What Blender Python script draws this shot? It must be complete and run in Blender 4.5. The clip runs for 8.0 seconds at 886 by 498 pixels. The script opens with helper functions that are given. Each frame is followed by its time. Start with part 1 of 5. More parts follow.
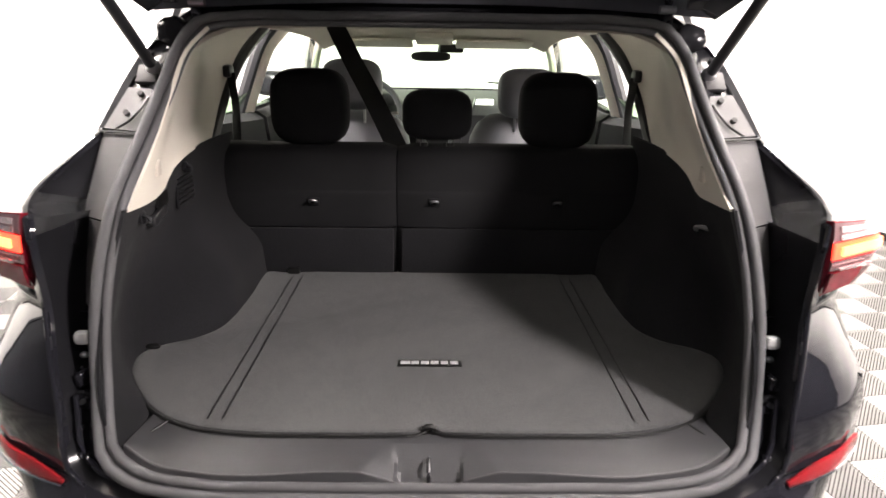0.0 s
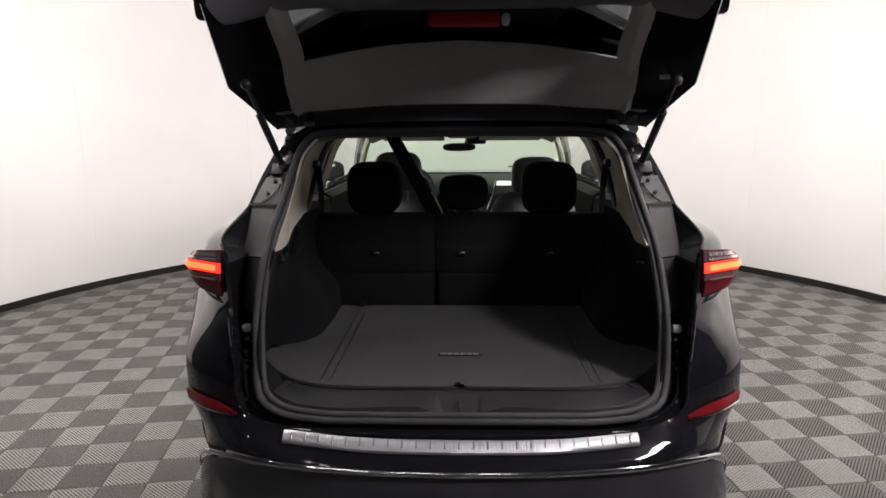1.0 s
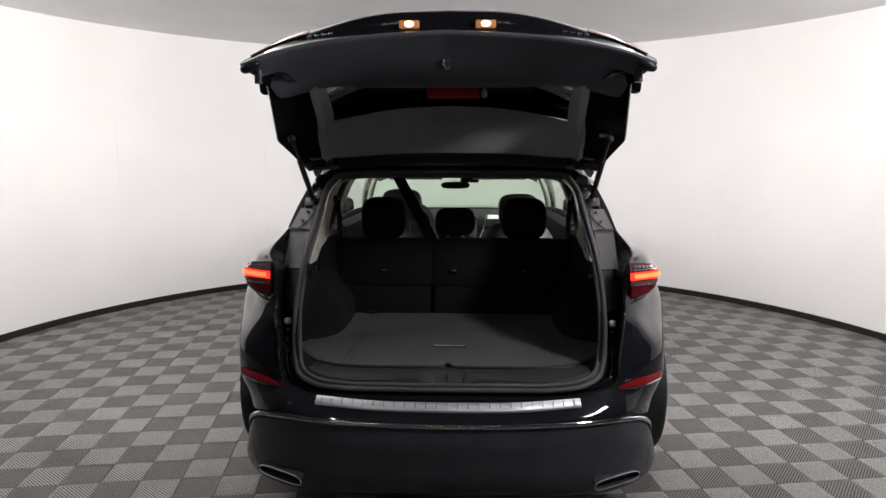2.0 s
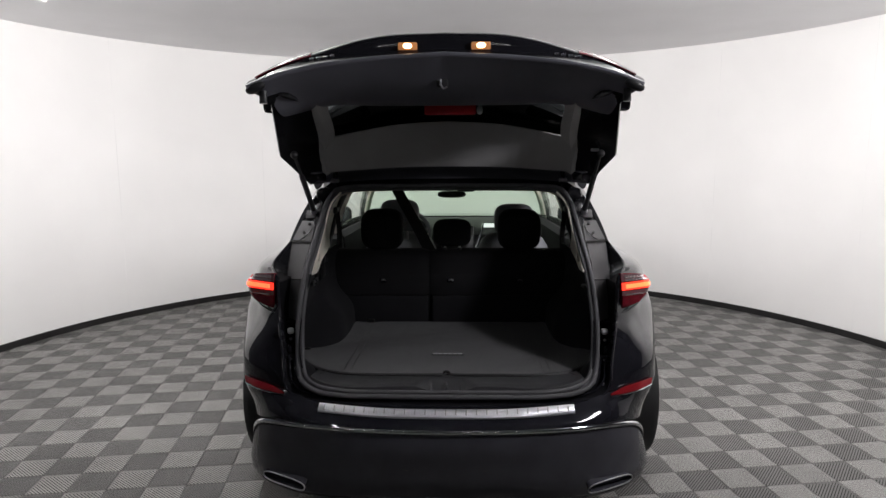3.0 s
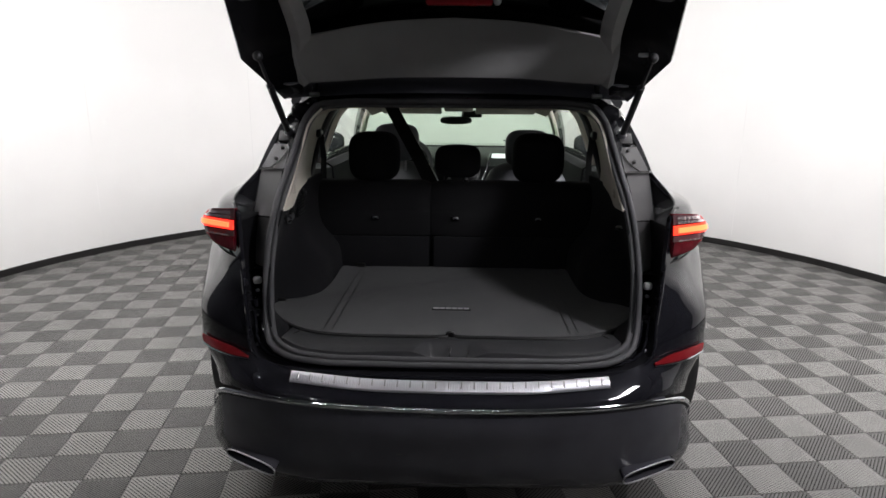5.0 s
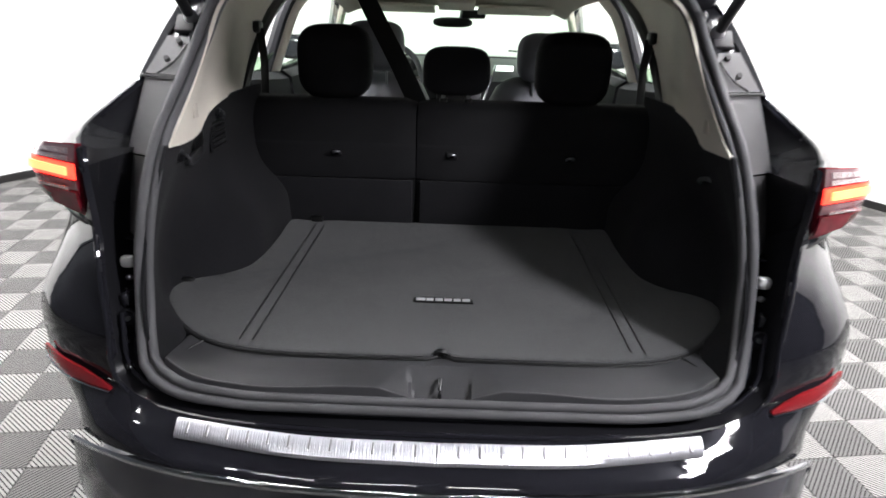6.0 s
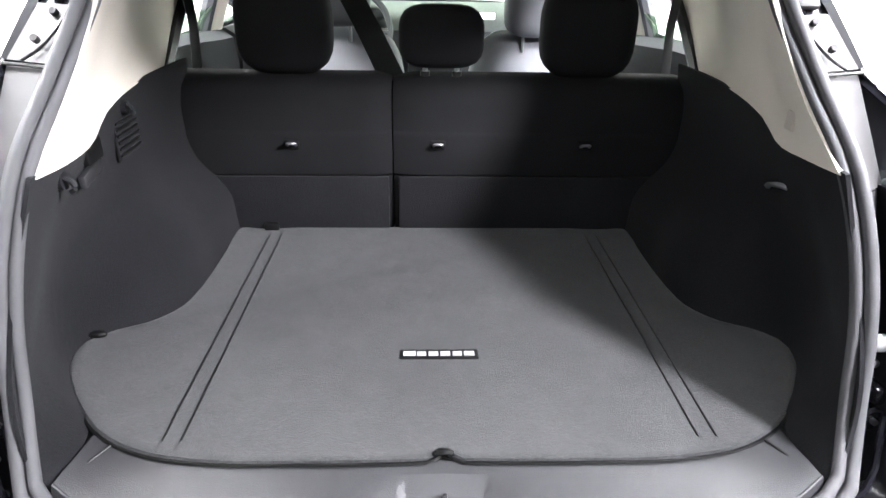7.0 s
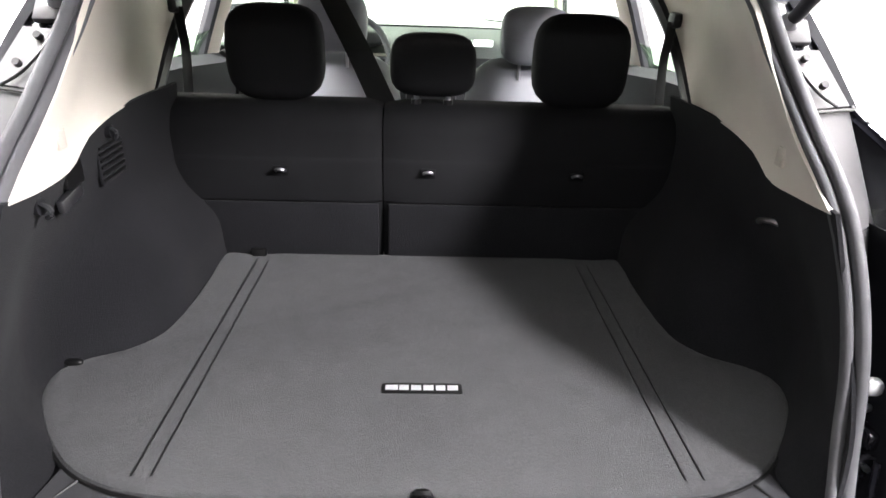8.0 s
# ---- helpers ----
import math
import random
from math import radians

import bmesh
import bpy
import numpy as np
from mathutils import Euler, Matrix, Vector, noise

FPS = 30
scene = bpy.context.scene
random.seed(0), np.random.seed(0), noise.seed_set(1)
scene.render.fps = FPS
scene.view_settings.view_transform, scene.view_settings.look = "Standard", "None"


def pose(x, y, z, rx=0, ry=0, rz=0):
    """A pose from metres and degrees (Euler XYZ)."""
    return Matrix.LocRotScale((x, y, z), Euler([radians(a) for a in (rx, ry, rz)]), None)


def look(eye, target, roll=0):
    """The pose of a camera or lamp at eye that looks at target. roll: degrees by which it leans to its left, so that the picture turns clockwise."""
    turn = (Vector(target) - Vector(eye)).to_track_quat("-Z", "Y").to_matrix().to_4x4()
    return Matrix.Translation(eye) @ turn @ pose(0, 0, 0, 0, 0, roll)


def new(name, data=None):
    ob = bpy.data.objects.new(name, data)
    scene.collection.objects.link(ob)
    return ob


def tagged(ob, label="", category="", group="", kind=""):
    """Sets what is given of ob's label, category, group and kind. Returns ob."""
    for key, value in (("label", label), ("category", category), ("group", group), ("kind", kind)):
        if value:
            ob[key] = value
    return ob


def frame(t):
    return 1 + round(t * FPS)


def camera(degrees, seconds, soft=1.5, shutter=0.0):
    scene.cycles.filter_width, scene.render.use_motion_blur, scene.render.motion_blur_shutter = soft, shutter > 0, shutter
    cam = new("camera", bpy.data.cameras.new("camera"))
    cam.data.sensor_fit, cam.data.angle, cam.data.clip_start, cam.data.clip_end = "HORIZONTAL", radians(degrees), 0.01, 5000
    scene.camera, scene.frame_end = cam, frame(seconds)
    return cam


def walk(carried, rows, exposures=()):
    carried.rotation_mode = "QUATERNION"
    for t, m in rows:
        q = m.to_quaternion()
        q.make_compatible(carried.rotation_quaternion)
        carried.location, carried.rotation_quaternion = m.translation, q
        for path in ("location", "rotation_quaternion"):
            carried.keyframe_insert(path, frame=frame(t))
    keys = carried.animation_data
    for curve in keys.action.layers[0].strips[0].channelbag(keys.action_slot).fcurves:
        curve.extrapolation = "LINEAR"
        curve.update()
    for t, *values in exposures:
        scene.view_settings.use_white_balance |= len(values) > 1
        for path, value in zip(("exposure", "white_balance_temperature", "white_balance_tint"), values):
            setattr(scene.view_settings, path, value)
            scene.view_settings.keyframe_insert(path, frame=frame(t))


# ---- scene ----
# ---- camera ----
cam = camera(69.15, 8.0, soft=1.45, shutter=0.3)
# seconds, x, y, z, rx, ry, rz
PATH = [
    (0.0, 0.004, -0.748, 1.395, 70.69, -0.81, -0.65),
    (0.5, 0.040, -1.091, 1.427, 74.42, -0.32, 0.94),
    (1.0, 0.012, -1.461, 1.472, 77.82, 0.45, 1.79),
    (1.5, 0.031, -1.788, 1.516, 79.04, 0.11, 1.81),
    (1.7, 0.059, -1.926, 1.504, 80.39, 0.03, 1.97),
    (2.8, 0.049, -2.149, 1.551, 81.51, 0.20, 1.59),
    (3.0, 0.054, -2.142, 1.549, 81.54, 0.27, 1.55),
    (3.5, 0.045, -2.151, 1.550, 81.57, 0.01, 1.33),
    (4.0, 0.048, -2.123, 1.524, 81.58, -0.07, 1.32),
    (4.5, 0.060, -1.980, 1.483, 79.42, -0.29, 1.58),
    (4.7, 0.048, -1.860, 1.473, 77.83, -0.12, 1.93),
    (5.8, 0.016, -1.007, 1.401, 70.27, -1.64, 0.87),
    (6.0, 0.010, -0.857, 1.360, 68.47, -1.59, 1.30),
    (6.2, -0.022, -0.695, 1.350, 66.50, -1.55, 0.59),
    (6.5, -0.047, -0.530, 1.363, 64.92, -0.83, -0.16),
    (7.0, -0.033, -0.457, 1.377, 63.42, -0.97, -1.73),
    (7.5, -0.020, -0.451, 1.392, 62.51, -1.83, -2.23),
    (8.0, -0.008, -0.433, 1.383, 65.39, -1.82, -1.36),
]
# seconds, stops, kelvin, tint
EXPOSURE = [(0.0, 2.24, 7050, 13), (0.2, 1.85, 7000, 13), (0.5, 0.95, 6750, 13), (1.0, 0.22, 6750, 13), (1.7, 0.1, 6600, 11), (2.8, 0.0, 6450, 10), (4.5, 0.0, 6400, 9), (4.7, 0.1, 6400, 9), (5.8, 1.14, 6350, 9), (6.2, 2.06, 6250, 9), (6.6, 3.05, 6150, 9), (7.2, 3.30, 6250, 9), (8.0, 2.92, 6450, 10)]
walk(cam, [(t, pose(x, y, z, rx, ry, rz)) for t, x, y, z, rx, ry, rz in PATH], EXPOSURE)

# ---- light ----
world = bpy.data.worlds.new("world")
scene.world = world
world.use_nodes = True
world.node_tree.nodes["Background"].inputs["Color"].default_value = (0.8, 0.82, 0.85, 1)
world.node_tree.nodes["Background"].inputs["Strength"].default_value = 0.02
CEIL = 2.60


def area_lamp(name, at, size, power, aim=None, color=(1, 0.985, 0.985)):
    data = bpy.data.lights.new(name, "AREA")
    data.shape, data.size, data.size_y, data.energy, data.color = "RECTANGLE", size[0], size[1], power, color
    ob = new(name, data)
    ob.matrix_world = look(at, aim if aim else (at[0], at[1], 0))
    return ob


KEY_AT, KEY_AIM, KEY_SIZE = (1.83, -0.81, CEIL - 0.16), (0.1, 0.5, 0.8), (0.36, 0.28)
area_lamp("key_panel_light", KEY_AT, KEY_SIZE, 23.0, KEY_AIM, (0.99, 0.955, 1.0))
# assumed flood panels out of view, tilted at the walls: x, y, width, length, watts, target
PANELS = [(-2.35, 0.80, 0.9, 0.30, 26, (-4.2, 2.4, 1.2)), (2.35, 0.80, 0.9, 0.30, 33, (4.2, 2.4, 1.2)), (-1.2, 0.72, 0.9, 0.30, 59, (-1.9, 5.2, 0.95)), (1.2, 0.72, 0.9, 0.30, 59, (1.9, 5.2, 0.95))]
# small hall lights behind the camera, one of them a larger panel
HALL = [(x, -1.45, 0.42, 0.010, 0.36, (x, -1.4, 0)) for x in (-1.10, -0.42, 0.30)]
HALL += [(x, y, 0.07, 0.027, 0.16, (x, y + 0.05, 0)) for x, y in ((-2.3, -0.75), (-2.5, -1.7), (-1.7, -2.3), (1.0, -2.3), (2.6, -2.1))]
HALL.append((-1.45, -1.35, 0.09, 0.07, 0.50, (-1.45, -1.3, 0)))
# soft fill panel added above the raised gate to brighten the car
PANELS.append((0.0, 0.55, 1.9, 0.30, 2.0, (0.0, 0.60, 0.0)))
for px_, py_, sx_, sy_, e_, aim_ in PANELS + HALL:
    area_lamp("offscreen_panel_light", (px_, py_, CEIL - 0.16), (sx_, sy_), e_, aim_)


# ---- materials ----
def material(name, color, rough=0.5, metal=0.0, coat=0.0, bump=0.0, bump_scale=200.0, vary=0.0, vary_scale=3.0, emit=None, power=0.0, spec=0.5, sheen=0.0, trans=0.0, rough_vary=0.0, fine=0.0, fine_scale=400.0):
    m = bpy.data.materials.new(name)
    m.use_nodes = True
    nt = m.node_tree
    b = nt.nodes["Principled BSDF"]
    b.inputs["Base Color"].default_value = (*color, 1)
    b.inputs["Roughness"].default_value = rough
    b.inputs["Metallic"].default_value = metal
    b.inputs["Coat Weight"].default_value = coat
    b.inputs["Coat Roughness"].default_value = 0.03
    b.inputs["Specular IOR Level"].default_value = spec
    b.inputs["Sheen Weight"].default_value = sheen
    b.inputs["Transmission Weight"].default_value = trans
    if emit:
        b.inputs["Emission Color"].default_value = (*emit, 1)
        b.inputs["Emission Strength"].default_value = power
    if bump or vary or rough_vary or fine:
        tc = nt.nodes.new("ShaderNodeTexCoord")
    if vary or fine:
        last = None
        for amount, scale in ((vary, vary_scale), (fine, fine_scale)):
            if not amount:
                continue
            n = nt.nodes.new("ShaderNodeTexNoise")
            n.inputs["Scale"].default_value = scale
            n.inputs["Detail"].default_value = 6
            nt.links.new(tc.outputs["Object"], n.inputs["Vector"])
            r = nt.nodes.new("ShaderNodeMapRange")
            r.inputs["From Min"].default_value, r.inputs["From Max"].default_value = 0.3, 0.7
            r.inputs["To Min"].default_value, r.inputs["To Max"].default_value = 1 - amount, 1 + amount
            nt.links.new(n.outputs["Fac"], r.inputs["Value"])
            mx = nt.nodes.new("ShaderNodeMix")
            mx.data_type, mx.blend_type = "RGBA", "MULTIPLY"
            mx.inputs["Factor"].default_value = 1
            if last:
                nt.links.new(last, mx.inputs["A"])
            else:
                mx.inputs["A"].default_value = (*color, 1)
            nt.links.new(r.outputs["Result"], mx.inputs["B"])
            last = mx.outputs["Result"]
        nt.links.new(last, b.inputs["Base Color"])
    if rough_vary:
        n = nt.nodes.new("ShaderNodeTexNoise")
        n.inputs["Scale"].default_value = 7
        n.inputs["Detail"].default_value = 8
        nt.links.new(tc.outputs["Object"], n.inputs["Vector"])
        r = nt.nodes.new("ShaderNodeMapRange")
        r.inputs["From Min"].default_value, r.inputs["From Max"].default_value = 0.3, 0.7
        r.inputs["To Min"].default_value, r.inputs["To Max"].default_value = max(rough - rough_vary, 0.01), rough + rough_vary
        nt.links.new(n.outputs["Fac"], r.inputs["Value"])
        nt.links.new(r.outputs["Result"], b.inputs["Roughness"])
    if bump:
        n = nt.nodes.new("ShaderNodeTexNoise")
        n.inputs["Scale"].default_value = bump_scale
        n.inputs["Detail"].default_value = 4
        nt.links.new(tc.outputs["Object"], n.inputs["Vector"])
        bp = nt.nodes.new("ShaderNodeBump")
        bp.inputs["Strength"].default_value = bump
        bp.inputs["Distance"].default_value = 0.002
        nt.links.new(n.outputs["Fac"], bp.inputs["Height"])
        nt.links.new(bp.outputs["Normal"], b.inputs["Normal"])
    return m


def glass_material(name, tint, mix):
    """A thin pane: part clear and tinted, part mirror."""
    m = bpy.data.materials.new(name)
    m.use_nodes = True
    nt = m.node_tree
    nt.nodes.remove(nt.nodes["Principled BSDF"])
    out = nt.nodes["Material Output"]
    clear = nt.nodes.new("ShaderNodeBsdfTransparent")
    clear.inputs["Color"].default_value = (*tint, 1)
    gloss = nt.nodes.new("ShaderNodeBsdfGlossy")
    gloss.inputs["Roughness"].default_value = 0.02
    face = nt.nodes.new("ShaderNodeLayerWeight")
    face.inputs["Blend"].default_value = 0.5
    power = nt.nodes.new("ShaderNodeMath")
    power.operation = "POWER"
    power.inputs[1].default_value = 4.0
    nt.links.new(face.outputs["Facing"], power.inputs[0])
    scale = nt.nodes.new("ShaderNodeMath")
    scale.operation = "MULTIPLY_ADD"
    scale.inputs[1].default_value, scale.inputs[2].default_value = 0.7 * mix, 0.04
    nt.links.new(power.outputs["Value"], scale.inputs[0])
    mixer = nt.nodes.new("ShaderNodeMixShader")
    nt.links.new(scale.outputs["Value"], mixer.inputs["Fac"])
    nt.links.new(clear.outputs["BSDF"], mixer.inputs[1])
    nt.links.new(gloss.outputs["BSDF"], mixer.inputs[2])
    nt.links.new(mixer.outputs["Shader"], out.inputs["Surface"])
    return m


PAINT = material("black_paint", (0.014, 0.014, 0.018), 0.035, rough_vary=0.015, spec=0.5)
GUTTER = material("gutter_paint", (0.013, 0.013, 0.015), 0.16, spec=0.14, rough_vary=0.05)
SATIN = material("satin_black", (0.020, 0.020, 0.022), 0.35, bump=0.15, bump_scale=300)
BUMPER_LOW = material("black_apron_plastic", (0.056, 0.056, 0.066), 0.16, bump=0.05, bump_scale=400, vary=0.15, vary_scale=6)
GATE_TRIM = material("gate_trim_plastic", (0.135, 0.136, 0.160), 0.40, bump=0.25, bump_scale=600, vary=0.12, vary_scale=5)
RUBBER = material("grey_rubber", (0.092, 0.091, 0.096), 0.68, spec=0.35, bump=0.2, bump_scale=250, vary=0.15, vary_scale=12)
TYRE = material("tyre_rubber", (0.012, 0.012, 0.012), 0.75, bump=0.4, bump_scale=120)
PLASTIC = material("charcoal_plastic", (0.030, 0.031, 0.034), 0.55, bump=0.35, bump_scale=700, vary=0.12, vary_scale=5)
SILL = material("sill_plastic", (0.042, 0.042, 0.045), 0.42, bump=0.35, bump_scale=600, vary=0.12, vary_scale=5)
LINING = material("charcoal_felt", (0.0122, 0.0122, 0.0140), 0.95, spec=0.2, bump=0.8, bump_scale=500, vary=0.15, vary_scale=6, fine=0.25, fine_scale=350, sheen=0.04)
CARPET = material("grey_carpet", (0.0355, 0.036, 0.038), 0.97, bump=1.0, bump_scale=650, vary=0.14, vary_scale=22, fine=0.36, fine_scale=240, sheen=0.2)
SEAT = material("black_leather", (0.0082, 0.0082, 0.0092), 0.8, spec=0.2, bump=0.2, bump_scale=500, vary=0.15, vary_scale=7)
DOOR_BLACK = material("door_lining_black", (0.022, 0.022, 0.024), 0.8, spec=0.25, bump=0.2, bump_scale=500, vary=0.1, vary_scale=6)
SEAT_GREY = material("grey_leather", (0.12, 0.122, 0.135), 0.5, bump=0.4, bump_scale=350, vary=0.12, vary_scale=7)
CREAM = material("cream_trim", (0.80, 0.745, 0.65), 0.6, bump=0.3, bump_scale=400, vary=0.06, vary_scale=4)
HEADLINER = material("cream_headliner", (0.66, 0.60, 0.52), 0.95, bump=0.5, bump_scale=500, vary=0.06, vary_scale=4)
GARNISH = material("grey_garnish", (0.50, 0.50, 0.50), 0.6, bump=0.3, bump_scale=500, vary=0.1, vary_scale=4)
CHROME = material("chrome", (0.66, 0.67, 0.70), 0.09, 1.0, rough_vary=0.03)
ALU = material("brushed_steel", (0.93, 0.93, 0.96), 0.50, 0.35, bump=0.15, bump_scale=250, rough_vary=0.06)
BRUSHED = material("brushed_plate_steel", (0.78, 0.785, 0.83), 0.36, 0.9)
brush_tree = BRUSHED.node_tree
brush_tc = brush_tree.nodes.new("ShaderNodeTexCoord")
brush_map = brush_tree.nodes.new("ShaderNodeMapping")
brush_map.inputs["Scale"].default_value = (420, 14, 14)
brush_noise = brush_tree.nodes.new("ShaderNodeTexNoise")
brush_noise.inputs["Scale"].default_value = 1.0
brush_noise.inputs["Detail"].default_value = 3
brush_bump = brush_tree.nodes.new("ShaderNodeBump")
brush_bump.inputs["Strength"].default_value = 0.8
brush_bump.inputs["Distance"].default_value = 0.002
brush_tree.links.new(brush_tc.outputs["Object"], brush_map.inputs["Vector"])
brush_tree.links.new(brush_map.outputs["Vector"], brush_noise.inputs["Vector"])
brush_tree.links.new(brush_noise.outputs["Fac"], brush_bump.inputs["Height"])
brush_tree.links.new(brush_bump.outputs["Normal"], brush_tree.nodes["Principled BSDF"].inputs["Normal"])
STEEL = material("hook_metal", (0.45, 0.45, 0.47), 0.35, 1.0)
CHANNEL = material("grey_channel", (0.054, 0.052, 0.054), 0.55, spec=0.2, bump=0.04, bump_scale=300, vary=0.12, vary_scale=6)
MATT_BLACK = material("matt_black", (0.012, 0.012, 0.014), 0.7, spec=0.08, vary=0.2, vary_scale=9)
RED = material("red_reflector", (0.28, 0.012, 0.017), 0.22, bump=0.3, bump_scale=250)
RED_LENS = material("red_lens", (0.17, 0.007, 0.016), 0.10, spec=0.5, vary=0.3, vary_scale=40)
STOP_RED = material("stop_lamp_red", (0.62, 0.030, 0.040), 0.25)
LAMP_CLEAR = material("lamp_chrome", (0.74, 0.60, 0.62), 0.12, 0.8, coat=1.0, bump=1.0, bump_scale=110)
LAMP_SMOKE = material("lamp_smoke_lens", (0.24, 0.12, 0.135), 0.10, 0.4, coat=1.0, bump=0.6, bump_scale=60)
LAMP_TIP = material("lit_lamp_tip", (0.6, 0.03, 0.03), 0.2, emit=(1.0, 0.03, 0.03), power=0.35)
LAMP_ON = material("lit_bar", (0.8, 0.1, 0.02), 0.3, emit=(1.0, 0.03, 0.02), power=1.5)
LAMP_CORE = material("lit_bar_core", (0.9, 0.4, 0.1), 0.3, emit=(1.0, 0.125, 0.045), power=2.1)
LAMP_AMBER = material("number_lamp_amber", (0.5, 0.2, 0.06), 0.3, emit=(1.0, 0.42, 0.16), power=0.28)
PLATE_LIT = material("number_lamp_on", (1, 0.9, 0.7), 0.3, emit=(1.0, 0.62, 0.32), power=5)
GLOW_SMALL = material("hall_light_face", (0.9, 0.9, 0.9), 0.5, emit=(1, 0.98, 0.97), power=40)
GLOW_FILL = material("fill_panel_face", (0.9, 0.9, 0.9), 0.5, emit=(1, 0.98, 0.97), power=0.5)
GLOW = material("ceiling_panel_face", (0.9, 0.9, 0.9), 0.5, emit=(1, 0.97, 0.94), power=9)
BELT = material("belt_webbing", (0.010, 0.010, 0.011), 0.85, bump=0.6, bump_scale=800)
# lighter copy of the webbing; the right belt's light is put into the colour
BELT_LIT = material("lit_belt_webbing", (0.05, 0.05, 0.055), 0.8, bump=0.6, bump_scale=800)
BADGE_DARK = material("badge_black", (0.006, 0.006, 0.006), 0.4)
BADGE_LIGHT = material("badge_silver", (0.75, 0.75, 0.76), 0.3, 0.3)
SCREEN = material("bright_display", (0.8, 0.85, 0.8), 0.2, emit=(0.85, 0.95, 0.88), power=0.9)
WALL = material("white_wall_paint", (0.80, 0.785, 0.77), 0.55, bump=0.05, bump_scale=60, vary=0.045, vary_scale=0.8, spec=0.3)
SEAM = material("wall_seam", (0.77, 0.755, 0.74), 0.6, vary=0.1, vary_scale=3)
CEILING = material("ceiling_paint", (0.82, 0.81, 0.82), 0.8, vary=0.03, vary_scale=1.5)
DARK_WALL = material("dark_grey_wall", (0.085, 0.088, 0.10), 0.7, vary=0.1, vary_scale=2)
BASE = material("black_baseboard", (0.012, 0.011, 0.011), 0.5, vary=0.3, vary_scale=4)
# near-black base under the tiles; the gaps' shade is put into its colour
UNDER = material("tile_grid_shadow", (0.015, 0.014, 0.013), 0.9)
GLASS = glass_material("green_glass", (0.68, 0.85, 0.70), 1.0)
GLASS_SIDE = glass_material("side_glass", (0.80, 0.88, 0.80), 0.7)
GLASS_GREEN = glass_material("door_glass_edge", (0.42, 0.60, 0.42), 0.7)
GLASS_DARK = glass_material("privacy_glass", (0.11, 0.12, 0.125), 0.6)


def tile_material(name, color):
    m = material(name, color, 0.42, bump=0.3, bump_scale=300, spec=0.4)
    nt = m.node_tree
    b = nt.nodes["Principled BSDF"]
    tc = nt.nodes.new("ShaderNodeTexCoord")
    geo = nt.nodes.new("ShaderNodeNewGeometry")
    info = nt.nodes.new("ShaderNodeObjectInfo")
    n = nt.nodes.new("ShaderNodeTexNoise")
    n.inputs["Scale"].default_value = 1.3
    n.inputs["Detail"].default_value = 9
    n.inputs["Roughness"].default_value = 0.65
    nt.links.new(geo.outputs["Position"], n.inputs["Vector"])
    r = nt.nodes.new("ShaderNodeMapRange")
    r.inputs["From Min"].default_value, r.inputs["From Max"].default_value = 0.3, 0.72
    r.inputs["To Min"].default_value, r.inputs["To Max"].default_value = 0.80, 1.16
    nt.links.new(n.outputs["Fac"], r.inputs["Value"])
    v = nt.nodes.new("ShaderNodeMapRange")
    v.inputs["To Min"].default_value, v.inputs["To Max"].default_value = 0.92, 1.08
    nt.links.new(info.outputs["Random"], v.inputs["Value"])
    mul = nt.nodes.new("ShaderNodeMath")
    mul.operation = "MULTIPLY"
    nt.links.new(r.outputs["Result"], mul.inputs[0])
    nt.links.new(v.outputs["Result"], mul.inputs[1])
    mx = nt.nodes.new("ShaderNodeMix")
    mx.data_type, mx.blend_type = "RGBA", "MULTIPLY"
    mx.inputs["Factor"].default_value = 1
    mx.inputs["A"].default_value = (*color, 1)
    nt.links.new(mul.outputs["Value"], mx.inputs["B"])
    nt.links.new(mx.outputs["Result"], b.inputs["Base Color"])
    return m


TILE_LIGHT = tile_material("light_tile_plastic", (0.268, 0.261, 0.249))
TILE_DARK = tile_material("dark_tile_plastic", (0.112, 0.108, 0.104))


# ---- mesh helpers ----
def mesh_of(bm, mat, smooth=True, angle=40):
    bmesh.ops.recalc_face_normals(bm, faces=bm.faces)
    me = bpy.data.meshes.new("mesh")
    bm.to_mesh(me)
    bm.free()
    if mat:
        me.materials.append(mat)
    if smooth:
        me.polygons.foreach_set("use_smooth", [True] * len(me.polygons))
        me.set_sharp_from_angle(angle=radians(angle))
    return me


def part(name, bm, mat, parent, label="", smooth=True, angle=40):
    ob = new(name, mesh_of(bm, mat, smooth, angle))
    ob.parent = parent
    if label:
        ob["label"] = label
    return ob


def thing(name, bm, mat, label, category, kind="", group="", smooth=True):
    return tagged(new(name, mesh_of(bm, mat, smooth)), label, category, group, kind)


def holder(name, at, label, category):
    ob = new(name)
    ob.location = at
    return tagged(ob, label, category)


def grid(rows, bm=None, close=False):
    """A surface through rows of points."""
    bm = bm or bmesh.new()
    vs = [[bm.verts.new(p) for p in r] for r in rows]
    n = len(vs[0])
    for a, b in zip(vs, vs[1:]):
        for i in range(n if close else n - 1):
            j = (i + 1) % n
            q = [a[i], a[j], b[j], b[i]]
            if len({v.co.to_tuple(6) for v in q}) == 4:
                bm.faces.new(q)
    return bm


def thick(bm, d):
    """Gives a surface a thickness d against its normals."""
    bmesh.ops.recalc_face_normals(bm, faces=bm.faces)
    bmesh.ops.solidify(bm, geom=bm.faces[:], thickness=d)
    return bm


